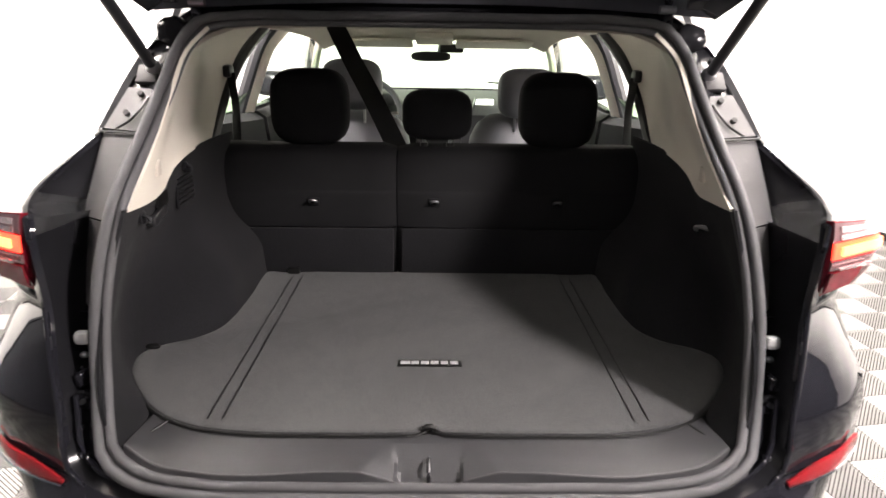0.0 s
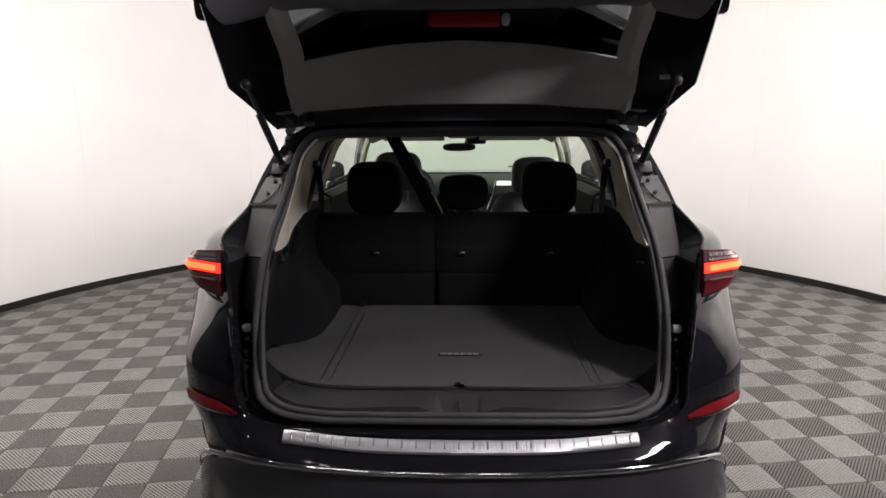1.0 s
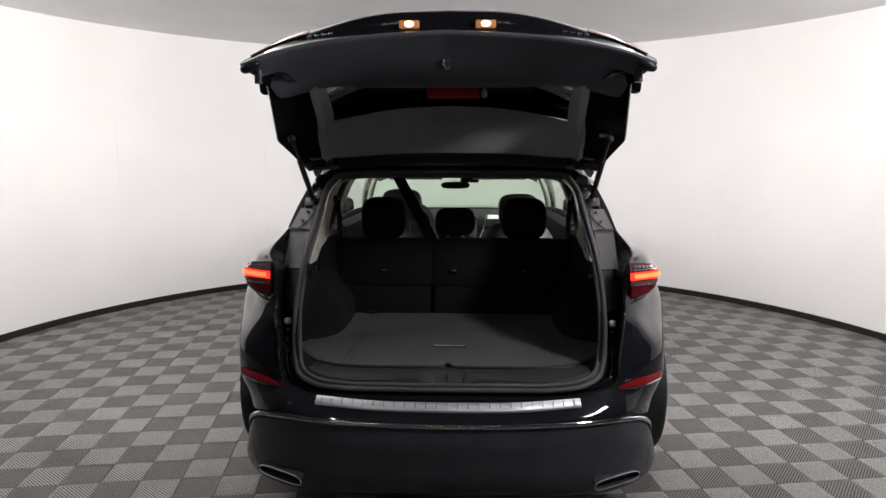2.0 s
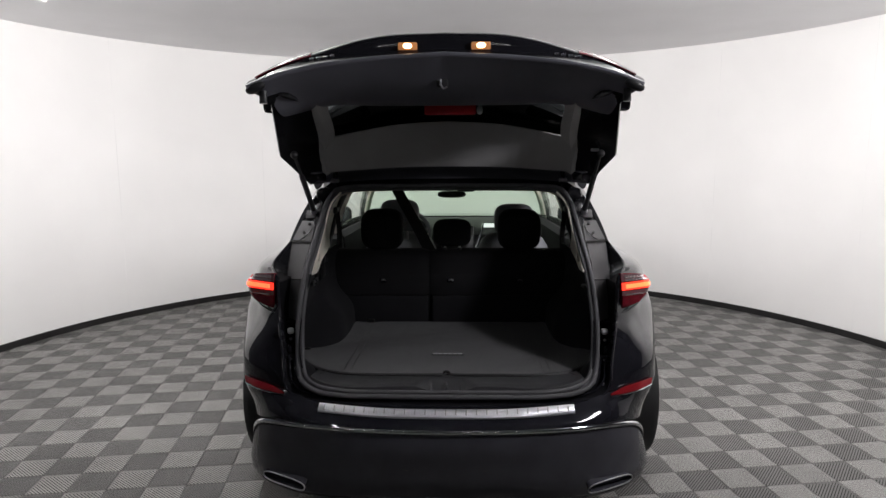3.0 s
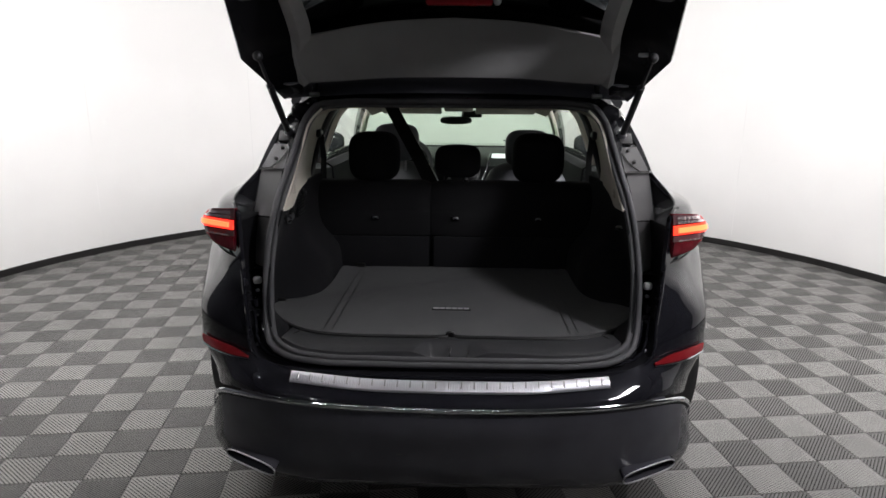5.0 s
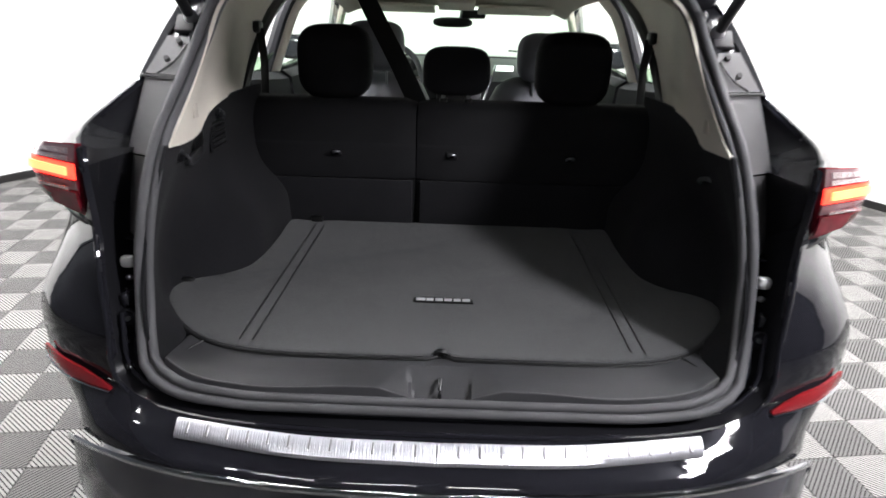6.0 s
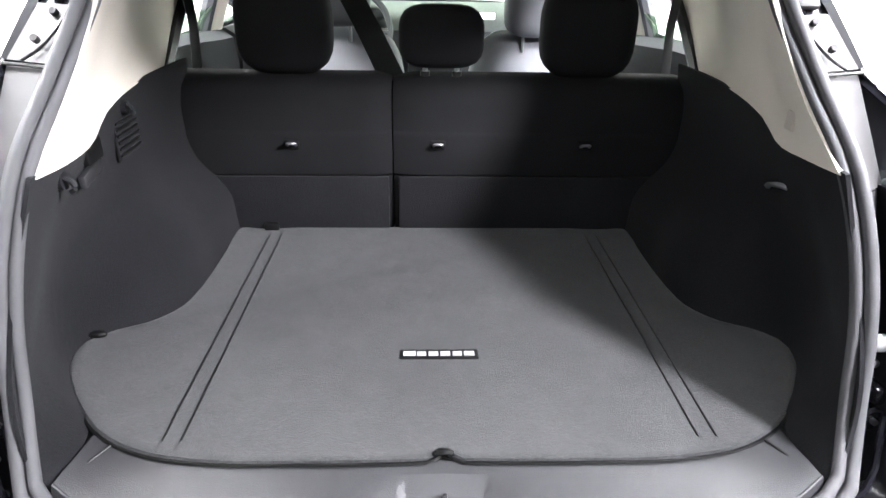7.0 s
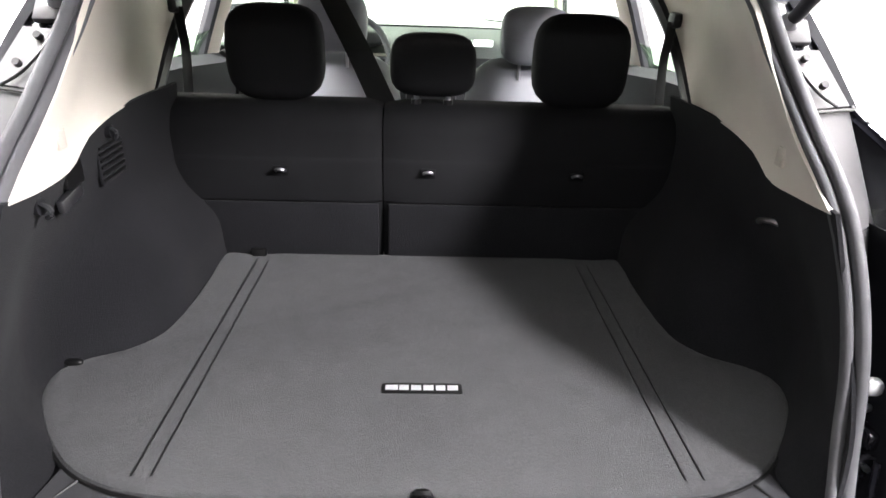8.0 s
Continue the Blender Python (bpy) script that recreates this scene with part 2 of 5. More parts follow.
def spline(pts, n):
    """n points on a smooth curve through pts."""
    P = [Vector(p) for p in pts]
    L = [0.0]
    for a, b in zip(P, P[1:]):
        L.append(L[-1] + max((b - a).length, 1e-5))
    out = []
    for k in range(n):
        s = L[-1] * k / (n - 1)
        i = min(max([j for j in range(len(L)) if L[j] <= s + 1e-9]), len(P) - 2)
        u = (s - L[i]) / (L[i + 1] - L[i])
        h = L[i + 1] - L[i]

        def slope(j):
            if j == 0:
                return (P[1] - P[0]) / (L[1] - L[0])
            if j == len(P) - 1:
                return (P[-1] - P[-2]) / (L[-1] - L[-2])
            a, b = (P[j] - P[j - 1]) / (L[j] - L[j - 1]), (P[j + 1] - P[j]) / (L[j + 1] - L[j])
            return (a * (L[j + 1] - L[j]) + b * (L[j] - L[j - 1])) / (L[j + 1] - L[j - 1])
        m0, m1 = slope(i) * h, slope(i + 1) * h
        out.append((2 * u**3 - 3 * u**2 + 1) * P[i] + (u**3 - 2 * u**2 + u) * m0 + (-2 * u**3 + 3 * u**2) * P[i + 1] + (u**3 - u**2) * m1)
    return out


def tube(pts, r, sides=8, bm=None, closed=False, flat=1.0, up=(0, 0, 1)):
    """A round or flattened bar along pts."""
    bm = bm or bmesh.new()
    P = [Vector(p) for p in pts]
    rings = []
    for i, p in enumerate(P):
        if closed:
            t = P[(i + 1) % len(P)] - P[i - 1]
        else:
            t = P[min(i + 1, len(P) - 1)] - P[max(i - 1, 0)]
        t.normalize()
        a = t.cross(Vector(up))
        if a.length < 1e-4:
            a = t.cross(Vector((1, 0, 0)))
        a.normalize()
        b = t.cross(a)
        rings.append([bm.verts.new(p + r * (math.cos(k) * a + flat * math.sin(k) * b)) for k in (2 * math.pi * j / sides for j in range(sides))])
    pairs = list(zip(rings, rings[1:])) + ([(rings[-1], rings[0])] if closed else [])
    for a, b in pairs:
        for j in range(sides):
            bm.faces.new([a[j], a[(j + 1) % sides], b[(j + 1) % sides], b[j]])
    if not closed:
        bm.faces.new(rings[0])
        bm.faces.new(rings[-1])
    return bm


def box(size, at=(0, 0, 0), bevel=0.0, turn=None, bm=None, segments=2):
    """A bevelled box."""
    one = bmesh.new()
    bmesh.ops.create_cube(one, size=1)
    bmesh.ops.scale(one, vec=size, verts=one.verts)
    if bevel:
        bmesh.ops.bevel(one, geom=one.edges[:], offset=bevel, segments=segments, affect="EDGES", profile=0.5)
    m = Matrix.Translation(at) @ (turn.to_4x4() if turn else Matrix())
    one.transform(m)
    if bm is None:
        return one
    me = bpy.data.meshes.new("join")
    one.to_mesh(me)
    one.free()
    bm.from_mesh(me)
    bpy.data.meshes.remove(me)
    return bm


def cushion(at, size, p=3.2, n=20, turn=None):
    """A padded block: a rounded box."""
    bm = bmesh.new()
    rows = []
    for i in range(n + 1):
        v = -math.pi / 2 + math.pi * i / n
        row = []
        for j in range(2 * n):
            u = 2 * math.pi * j / (2 * n)
            d = Vector((math.cos(v) * math.cos(u), math.cos(v) * math.sin(u), math.sin(v)))
            k = (abs(d.x) ** p + abs(d.y) ** p + abs(d.z) ** p) ** (-1 / p)
            row.append(d * k)
        rows.append(row)
    m = Matrix.Translation(at) @ (turn.to_4x4() if turn else Matrix()) @ Matrix.Diagonal((size[0] / 2, size[1] / 2, size[2] / 2, 1))
    rows = [[m @ q for q in r] for r in rows]
    south, north = bm.verts.new(rows[0][0]), bm.verts.new(rows[-1][0])
    vs = [[bm.verts.new(q) for q in r] for r in rows[1:-1]]
    c = 2 * n
    for a, b in zip(vs, vs[1:]):
        for j in range(c):
            bm.faces.new([a[j], a[(j + 1) % c], b[(j + 1) % c], b[j]])
    for j in range(c):
        bm.faces.new([south, vs[0][(j + 1) % c], vs[0][j]])
        bm.faces.new([north, vs[-1][j], vs[-1][(j + 1) % c]])
    return bm


def disc(at, r, depth, axis, sides=20):
    a = Vector(axis).normalized()
    return tube([Vector(at) - a * depth / 2, Vector(at) + a * depth / 2], r, sides, up=(0, 0, 1) if abs(a.z) < 0.9 else (0, 1, 0))


def flip(pts, s):
    return [(p[0] * s, p[1], p[2]) for p in pts]


# ---- room ----
MID, RAD, BACK, MOUTH, LEFT_MOUTH = (-0.07, 1.87), 3.64, -5.2, -0.35, 1.0


def room_outline(r, back, left=None):
    pts = [(MID[0] + r, back), (MID[0] + r, 0.5)]
    pts += [(MID[0] + r * math.cos(a), MID[1] + r * math.sin(a)) for a in (math.pi * k / 64 for k in range(65))]
    if left is None:
        return pts + [(MID[0] - r, 0.5), (MID[0] - r, back)]
    return pts + [(MID[0] - r, left)]


def wall_ring(r0, r1, back0, back1, z0, z1):
    """A curved wall with thickness, open at the back."""
    a, b = room_outline(r0, back0, LEFT_MOUTH), room_outline(r1, back1, LEFT_MOUTH)
    return grid([[(*p, z) for p in o] for o, z in ((a, z0), (a, z1), (b, z1), (b, z0), (a, z0))])


wall = thing("wall_curved", wall_ring(RAD, RAD + 0.12, MOUTH, MOUTH, 0.0, CEIL + 0.1), WALL, "smooth white curved wall round the photo room", "wall", "structure")
thing("baseboard", wall_ring(RAD - 0.014, RAD - 0.002, MOUTH, MOUTH, 0.0, 0.055), BASE, "thin black baseboard along the curved wall", "baseboard", "structure")
hall = [(MID[0] + RAD + 0.12, MOUTH), (MID[0] + RAD + 0.7, MOUTH), (MID[0] + RAD + 0.7, BACK), (MID[0] - RAD - 0.7, BACK), (MID[0] - RAD - 0.7, LEFT_MOUTH), (MID[0] - RAD - 0.12, LEFT_MOUTH)]
thing("wall_back", thick(grid([[(*p, -0.02) for p in hall], [(*p, CEIL + 0.1) for p in hall]]), 0.08), DARK_WALL, "plain dark grey walls closing the room", "wall", "structure", smooth=False)
ceil_bm = bmesh.new()
WHITE_END = 0.30
ring_pts = room_outline(RAD + 0.06, WHITE_END)
for z in (CEIL, CEIL + 0.08):
    ceil_bm.faces.new([ceil_bm.verts.new((*p, z)) for p in ring_pts])
thing("ceiling", ceil_bm, CEILING, "flat white painted ceiling", "ceiling", "structure", smooth=False)
# unseen dark ceiling, added to keep fill light out of the boot
hall_bm = box((0.70, LEFT_MOUTH - WHITE_END + 0.06, 0.08), (MID[0] - RAD - 0.41, (LEFT_MOUTH + WHITE_END + 0.06) / 2, CEIL + 0.04))
thing("ceiling_unseen", box((2 * RAD + 1.5, WHITE_END - BACK + 0.05, 0.08), (MID[0], (WHITE_END + BACK - 0.05) / 2, CEIL + 0.04), bm=hall_bm), DARK_WALL, "unseen plain dark grey ceiling, added to keep fill light low", "ceiling", "structure", smooth=False)
for px_, py_, sx_, sy_, e_, aim_ in PANELS + HALL + [(KEY_AT[0], KEY_AT[1], *KEY_SIZE, 0, KEY_AIM)]:
    drop = 0.155
    lamp = holder("ceiling_light", (px_, py_, CEIL - drop), "white rectangular light panel out of view, switched on", "ceiling light")
    lamp.matrix_world = look((px_, py_, CEIL - drop), aim_)
    lamp["group"] = "ceiling lights"
    fr = bmesh.new()
    for dx, dy, w, d in ((0, sy_ / 2 + 0.012, sx_ + 0.05, 0.024), (0, -sy_ / 2 - 0.012, sx_ + 0.05, 0.024), (sx_ / 2 + 0.012, 0, 0.024, sy_), (-sx_ / 2 - 0.012, 0, 0.024, sy_)):
        box((w, d, 0.03), (dx, dy, 0.015), 0.004, bm=fr)
    part("frame", fr, WALL, lamp)
    part("diffuser", box((sx_, sy_, 0.006), (0, 0, 0.006), 0.0), GLOW_SMALL if 0 < e_ < 1 else GLOW_FILL if e_ == 2.0 else GLOW, lamp)
    stem = lamp.matrix_world.inverted() @ Vector((px_, py_, CEIL))
    part("bracket", tube([(0, 0, 0.02), stem], 0.012, 8), WALL, lamp)

# small lights on the hall's side wall
for y, z in ((-0.55, 1.35), (-0.85, 1.42), (-1.9, 1.50), (-2.3, 1.30)):
    at = (MID[0] - RAD - 0.655, y, z)
    lamp = holder("wall_light", at, "small white wall light in the hall, switched on", "wall light")
    lamp["group"] = "wall lights"
    part("body", box((0.035, 0.13, 0.07), (0, 0, 0), 0.006), WALL, lamp)
    part("diffuser", box((0.008, 0.10, 0.042), (0.020, 0, 0), 0.002), GLOW_SMALL, lamp)

# faint joints between the wall boards
for a, z0, z1 in ((43.2, 0.06, CEIL), (21.0, 0.06, CEIL), (147.6, 0.06, CEIL), (124.0, 0.06, CEIL)):
    c_, s_ = math.cos(radians(a)), math.sin(radians(a))
    at = (MID[0] + (RAD - 0.0005) * c_, MID[1] + (RAD - 0.0005) * s_, (z0 + z1) / 2)
    seam = new("seam", mesh_of(box((0.002, 0.005, z1 - z0), at, 0, Euler((0, 0, radians(a))).to_matrix()), SEAM, False))
    seam.parent = wall

# ---- car ----
car = holder("suv", (0, 0, 0), "glossy black suv with its tailgate raised, parked on checkered tiles", "car")

SEAL = [(0, 0.108, 0.667), (0.22, 0.108, 0.668), (0.39, 0.112, 0.671), (0.49, 0.128, 0.683), (0.54, 0.155, 0.706), (0.560, 0.192, 0.74), (0.570, 0.225, 0.80), (0.574, 0.255, 0.89), (0.569, 0.30, 1.0),
        (0.562, 0.350, 1.08), (0.553, 0.475, 1.18), (0.540, 0.580, 1.272), (0.521, 0.657, 1.355), (0.492, 0.69, 1.394), (0.42, 0.703, 1.405), (0.22, 0.708, 1.408), (0, 0.709, 1.409)]
SHUT = [(0, 0.075, 0.640), (0.22, 0.080, 0.641), (0.42, 0.095, 0.645), (0.52, 0.120, 0.650), (0.575, 0.140, 0.660), (0.606, 0.155, 0.690), (0.612, 0.172, 0.76), (0.630, 0.208, 0.86), (0.647, 0.250, 0.955),
        (0.648, 0.245, 1.090), (0.688, 0.335, 1.106), (0.703, 0.415, 1.118), (0.692, 0.50, 1.146), (0.672, 0.575, 1.182), (0.652, 0.655, 1.258), (0.620, 0.725, 1.335), (0.52, 0.785, 1.422), (0.25, 0.80, 1.444), (0, 0.802, 1.447)]
N = 60
seal_s, shut_s = spline(SEAL, N), spline(SHUT, N)


def both(pts):
    """A right-hand half loop, from the middle below to the middle above, made whole."""
    return [Vector(p) for p in pts] + [Vector((-p[0], p[1], p[2])) for p in list(pts)[-2:0:-1]]


seal_loop, shut_loop = both(seal_s), both(shut_s)


def ease(a, b, v):
    u = min(1.0, max(0.0, (v - a) / (b - a)))
    return u * u * (3 - 2 * u)


def deep_at(z):
    """How far the gutter falls back beside the opening."""
    return ease(0.70, 0.86, z) * (1 - ease(1.10, 1.22, z))


mid_a = [a.lerp(b, 0.30) + Vector((0, 0.030 + 0.055 * deep_at(a.z), -0.004)) for a, b in zip(seal_loop, shut_loop)]
mid_b = [a.lerp(b, 0.62 + 0.23 * deep_at(a.z)) + Vector((0, 0.036 + 0.185 * deep_at(a.z), 0.0)) for a, b in zip(seal_loop, shut_loop)]
# above the tail lamps the gutter's outer side runs straight from the shut line to the filler panel
wall_at = [ease(1.06, 1.095, b.z) * (1 - ease(1.175, 1.215, b.z)) for b in shut_loop]


def panel_side(b):
    """The outer edge of the filler panel beside a place on the shut line."""
    p = Vector((0.661, 0.428, 1.040)).lerp(Vector((0.674, 0.574, 1.172)), min(1.0, max(0.0, (b.z - 1.09) / 0.092)))
    return Vector((math.copysign(p.x, b.x), p.y, p.z))


mid_b = [m.lerp(panel_side(b), k) for m, b, k in zip(mid_b, shut_loop, wall_at)]
lip = [b + Vector((0, -0.002, 0)) for b in shut_loop]
part("opening_channel", grid([seal_loop, mid_a, mid_b, lip], close=True), GUTTER, car, "black painted gutter round the tailgate opening")
part("shut_edge", tube(lip, 0.0050, 8, closed=True), PAINT, car)
for f, dy, dz in ((0.34, 0.020, 0.001), (0.70, 0.018, 0.006)):
    ridge = [a.lerp(b, f) + Vector((0, dy, dz)) for a, b in zip(seal_s, shut_s)][:20]
    ridge = [Vector((-p.x, p.y, p.z)) for p in ridge[:0:-1]] + ridge
    part("gutter_ridge", tube(ridge, 0.0050, 8), PAINT, car)
# double-lipped weather seal
seal = part("weather_seal", tube([p + Vector((0, -0.006, 0)) for p in seal_loop], 0.0095, 10, closed=True), RUBBER, car, "grey rubber weather seal")
inner = [Vector((p.x * 0.973, p.y + 0.004, 1.02 + (p.z - 1.02) * 0.962)) for p in seal_loop]
part("seal_web", grid([[p + Vector((0, -0.002, 0)) for p in seal_loop], [p + Vector((0, 0.002, 0)) for p in inner]], close=True), RUBBER, seal)
part("inner_lip", tube(inner, 0.0085, 10, closed=True), RUBBER, seal)

# outer skin, one side at a time: levels from the bumper line to the roof
LEVELS = [
    [(0.606, 0.155, 0.675), (0.720, 0.203, 0.680), (0.790, 0.260, 0.680), (0.828, 0.345, 0.672), (0.885, 0.55, 0.655), (1.005, 0.98, 0.66), (0.955, 2.2, 0.62), (0.99, 3.5, 0.66), (0.80, 4.75, 0.66)],
    [(0.612, 0.172, 0.760), (0.702, 0.206, 0.785), (0.777, 0.252, 0.795), (0.815, 0.338, 0.800), (0.880, 0.55, 0.805), (0.990, 0.98, 0.82), (0.97, 2.2, 0.80), (0.99, 3.5, 0.80), (0.80, 4.72, 0.80)],
    [(0.627, 0.202, 0.842), (0.684, 0.228, 0.858), (0.738, 0.272, 0.864), (0.786, 0.358, 0.868), (0.868, 0.55, 0.878), (0.950, 0.98, 0.89), (0.965, 2.2, 0.86), (0.97, 3.5, 0.86), (0.78, 4.66, 0.85)],
    [(0.640, 0.232, 0.912), (0.676, 0.257, 0.912), (0.722, 0.302, 0.914), (0.768, 0.385, 0.918), (0.842, 0.54, 0.942), (0.915, 0.98, 0.95), (0.95, 2.2, 0.92), (0.95, 3.5, 0.92), (0.76, 4.60, 0.90)],
    [(0.650, 0.248, 1.090), (0.696, 0.300, 1.090), (0.740, 0.350, 1.087), (0.770, 0.420, 1.080), (0.815, 0.55, 1.068), (0.868, 0.98, 1.05), (0.905, 2.2, 1.00), (0.90, 3.5, 0.98), (0.70, 4.40, 0.96)],
    [(0.703, 0.400, 1.115), (0.709, 0.425, 1.116), (0.720, 0.460, 1.116), (0.738, 0.52, 1.115), (0.762, 0.63, 1.112), (0.81, 0.98, 1.09), (0.85, 2.2, 1.03), (0.84, 3.5, 1.00), (0.60, 4.30, 0.98)],
    [(0.672, 0.575, 1.182), (0.675, 0.600, 1.182), (0.681, 0.640, 1.180), (0.692, 0.69, 1.174), (0.712, 0.77, 1.162), (0.752, 1.02, 1.12), (0.80, 2.2, 1.045), (0.80, 3.5, 1.01), (0.40, 4.25, 0.99)],
]
UPPER = [
    [(0.672, 0.575, 1.182), (0.680, 0.640, 1.180), (0.702, 0.76, 1.165), (0.738, 1.02, 1.125), (0.748, 1.16, 1.10)],
    [(0.652, 0.655, 1.258), (0.660, 0.715, 1.262), (0.674, 0.82, 1.265), (0.692, 1.00, 1.258), (0.702, 1.26, 1.255)],
    [(0.620, 0.725, 1.335), (0.628, 0.775, 1.345), (0.638, 0.86, 1.36), (0.646, 0.99, 1.375), (0.654, 1.42, 1.385)],
    [(0.565, 0.765, 1.396), (0.565, 0.805, 1.410), (0.580, 0.88, 1.425), (0.600, 0.99, 1.440), (0.612, 1.44, 1.442)],
]
for s in (1, -1):
    cols = [spline(flip(l, s), 70) for l in LEVELS]
    rows = [spline([c[k] for c in cols], 34) for k in range(70)]
    part("side_panel", thick(grid(rows), 0.012), PAINT, car, "glossy black body side with a shoulder over the wheel")
    cols = [spline(flip(l, s), 12) for l in UPPER]
    rows = [spline([c[k] for c in cols], 14) for k in range(12)]
    part("rear_pillar_panel", thick(grid(rows), 0.010), PAINT, car)

ROOF = [[(0, 0.802, 1.447), (0.25, 0.80, 1.444), (0.50, 0.785, 1.425), (0.565, 0.765, 1.396)],
        [(0, 0.90, 1.468), (0.28, 0.90, 1.463), (0.52, 0.89, 1.445), (0.590, 0.88, 1.425)],
        [(0, 1.20, 1.492), (0.30, 1.20, 1.487), (0.55, 1.20, 1.468), (0.615, 1.20, 1.445)],
        [(0, 2.10, 1.492), (0.30, 2.10, 1.487), (0.56, 2.10, 1.466), (0.625, 2.10, 1.435)],
        [(0, 2.80, 1.430), (0.30, 2.80, 1.425), (0.56, 2.80, 1.405), (0.630, 2.80, 1.375)],
        [(0, 3.12, 1.380), (0.30, 3.12, 1.372), (0.56, 3.10, 1.345), (0.640, 3.05, 1.312)]]
rows = [[Vector((-p[0], p[1], p[2])) for p in r[:0:-1]] + [Vector(p) for p in r] for r in ROOF]
cols = [spline([r[k] for r in rows], 30) for k in range(7)]
part("roof", thick(grid([spline([c[k] for c in cols], 25) for k in range(30)]), 0.012), PAINT, car)
HEAD = [[(0, 0.735, 1.392), (0.30, 0.735, 1.390), (0.47, 0.735, 1.375), (0.53, 0.72, 1.34)],
        [(0, 1.00, 1.428), (0.30, 1.00, 1.424), (0.52, 1.00, 1.405), (0.60, 1.00, 1.365)],
        [(0, 2.10, 1.430), (0.30, 2.10, 1.425), (0.54, 2.10, 1.405), (0.615, 2.10, 1.36)],
        [(0, 2.80, 1.362), (0.30, 2.80, 1.357), (0.55, 2.80, 1.335), (0.62, 2.80, 1.30)],
        [(0, 3.08, 1.312), (0.30, 3.08, 1.308), (0.55, 3.07, 1.285), (0.625, 3.04, 1.255)]]
rows = [[Vector((-p[0], p[1], p[2])) for p in r[:0:-1]] + [Vector(p) for p in r] for r in HEAD]
cols = [spline([r[k] for r in rows], 26) for k in range(7)]
part("headliner", thick(grid([spline([c[k] for c in cols], 21) for k in range(26)]), 0.008), HEADLINER, car, "cream fabric headliner")
for x in (-0.33, 0.33):
    part("sun_visor", box((0.42, 0.16, 0.018), (x, 2.98, 1.292), 0.007, Euler((radians(-14), 0, 0)).to_matrix()), CREAM, car, "cream sun visor folded up")
part("map_light", box((0.20, 0.20, 0.03), (0.0, 2.90, 1.318), 0.010, Euler((radians(-12), 0, 0)).to_matrix()), CREAM, car, "cream overhead console")

# pillars, window frames, door panels and glass
for s in (1, -1):
    b_pillar = [(0.80 * s, 1.98, 0.98), (0.74 * s, 1.99, 1.15), (0.665 * s, 2.02, 1.33), (0.61 * s, 2.06, 1.40)]
    part("door_pillar", tube(spline(b_pillar, 12), 0.062, 10, flat=0.45, up=(s, 0, 0)), CREAM, car, "cream pillar trim between the doors")
    part("door_pillar_outside", tube([Vector(p) + Vector((0.012 * s, -0.075, 0.0)) for p in spline(b_pillar, 12)], 0.024, 8, up=(s, 0, 0)), SATIN, car)
    c_pillar = [(0.626 * s, 1.04, 1.050), (0.624 * s, 1.125, 1.122), (0.622 * s, 1.21, 1.188), (0.613 * s, 1.32, 1.262), (0.602 * s, 1.48, 1.332), (0.588 * s, 1.61, 1.376)]
    part("window_frame", tube(spline(c_pillar, 16), 0.021, 8), SATIN, car)
    a_pillar = [(0.83 * s, 3.86, 0.96), (0.78 * s, 3.60, 1.09), (0.70 * s, 3.28, 1.24), (0.635 * s, 3.02, 1.325)]
    part("windscreen_pillar", tube(spline(a_pillar, 14), 0.045, 10, flat=0.6, up=(s, 0, 0)), CREAM, car, "cream windscreen pillar trim")
    part("windscreen_pillar_outside", tube([Vector(p) + Vector((0.03 * s, 0.02, 0.012)) for p in spline(a_pillar, 14)], 0.040, 8), PAINT, car)
    rail = [(0.632 * s, 0.98, 1.400), (0.650 * s, 1.6, 1.412), (0.655 * s, 2.2, 1.400), (0.655 * s, 2.7, 1.365), (0.65 * s, 3.05, 1.318)]
    part("roof_rail_frame", tube(spline(rail, 18), 0.028, 8), SATIN, car)
    for name, y0, y1 in (("rear_door_glass", 1.20, 1.95), ("front_door_glass", 2.06, 3.62)):
        rows = []
        for k in range(9):
            y = y0 + (y1 - y0) * k / 8
            zt = np.interp(y, [1.0, 1.6, 2.2, 2.7, 3.05, 3.4, 3.7], [1.395, 1.405, 1.395, 1.36, 1.315, 1.17, 1.04])
            zb = np.interp(y, [1.0, 2.2, 3.7], [1.04, 1.0, 0.96])
            if name == "rear_door_glass":
                zt = np.interp(y, [1.20, 1.95], [1.125, 1.125])
            xt = np.interp(zt, [0.95, 1.4], [0.80, 0.645])
            rows.append([(0.80 * s, y, zb), ((0.80 + xt) / 2 * s + 0.008 * s, y, (zb + zt) / 2), (xt * s, y, zt)])
        pane = part(name, grid(rows), GLASS_GREEN if name == "rear_door_glass" else GLASS_SIDE, car, "green door glass wound partly down" if name == "rear_door_glass" else "pale green door glass")
        pane.visible_shadow = False
    for name, y0, y1 in (("rear_door_panel", 1.0, 2.0), ("front_door_panel", 2.05, 3.7)):
        rows = []
        for y in np.linspace(y0, y1, 9):
            top = np.interp(y, [1.0, 1.45, 1.95, 2.2, 3.7], [1.10, 1.085, 1.03, 1.02, 0.98])
            rows.append([(0.79 * s, y, top), (0.755 * s, y, top + 0.008), (0.715 * s, y, top - 0.02), (0.705 * s, y, top - 0.12), (0.73 * s, y, top - 0.30), (0.74 * s, y, 0.42)])
        door = part(name, thick(grid(rows), 0.02), DOOR_BLACK, car, "black door lining")
        part("armrest", box((0.07, 0.50, 0.05), (0.70 * s, (y0 + y1) / 2 - 0.05, 0.80), 0.015), SEAT, door)
    part("door_mirror", cushion((0.98 * s, 3.28, 1.04), (0.22, 0.12, 0.15), 3), PAINT, car)
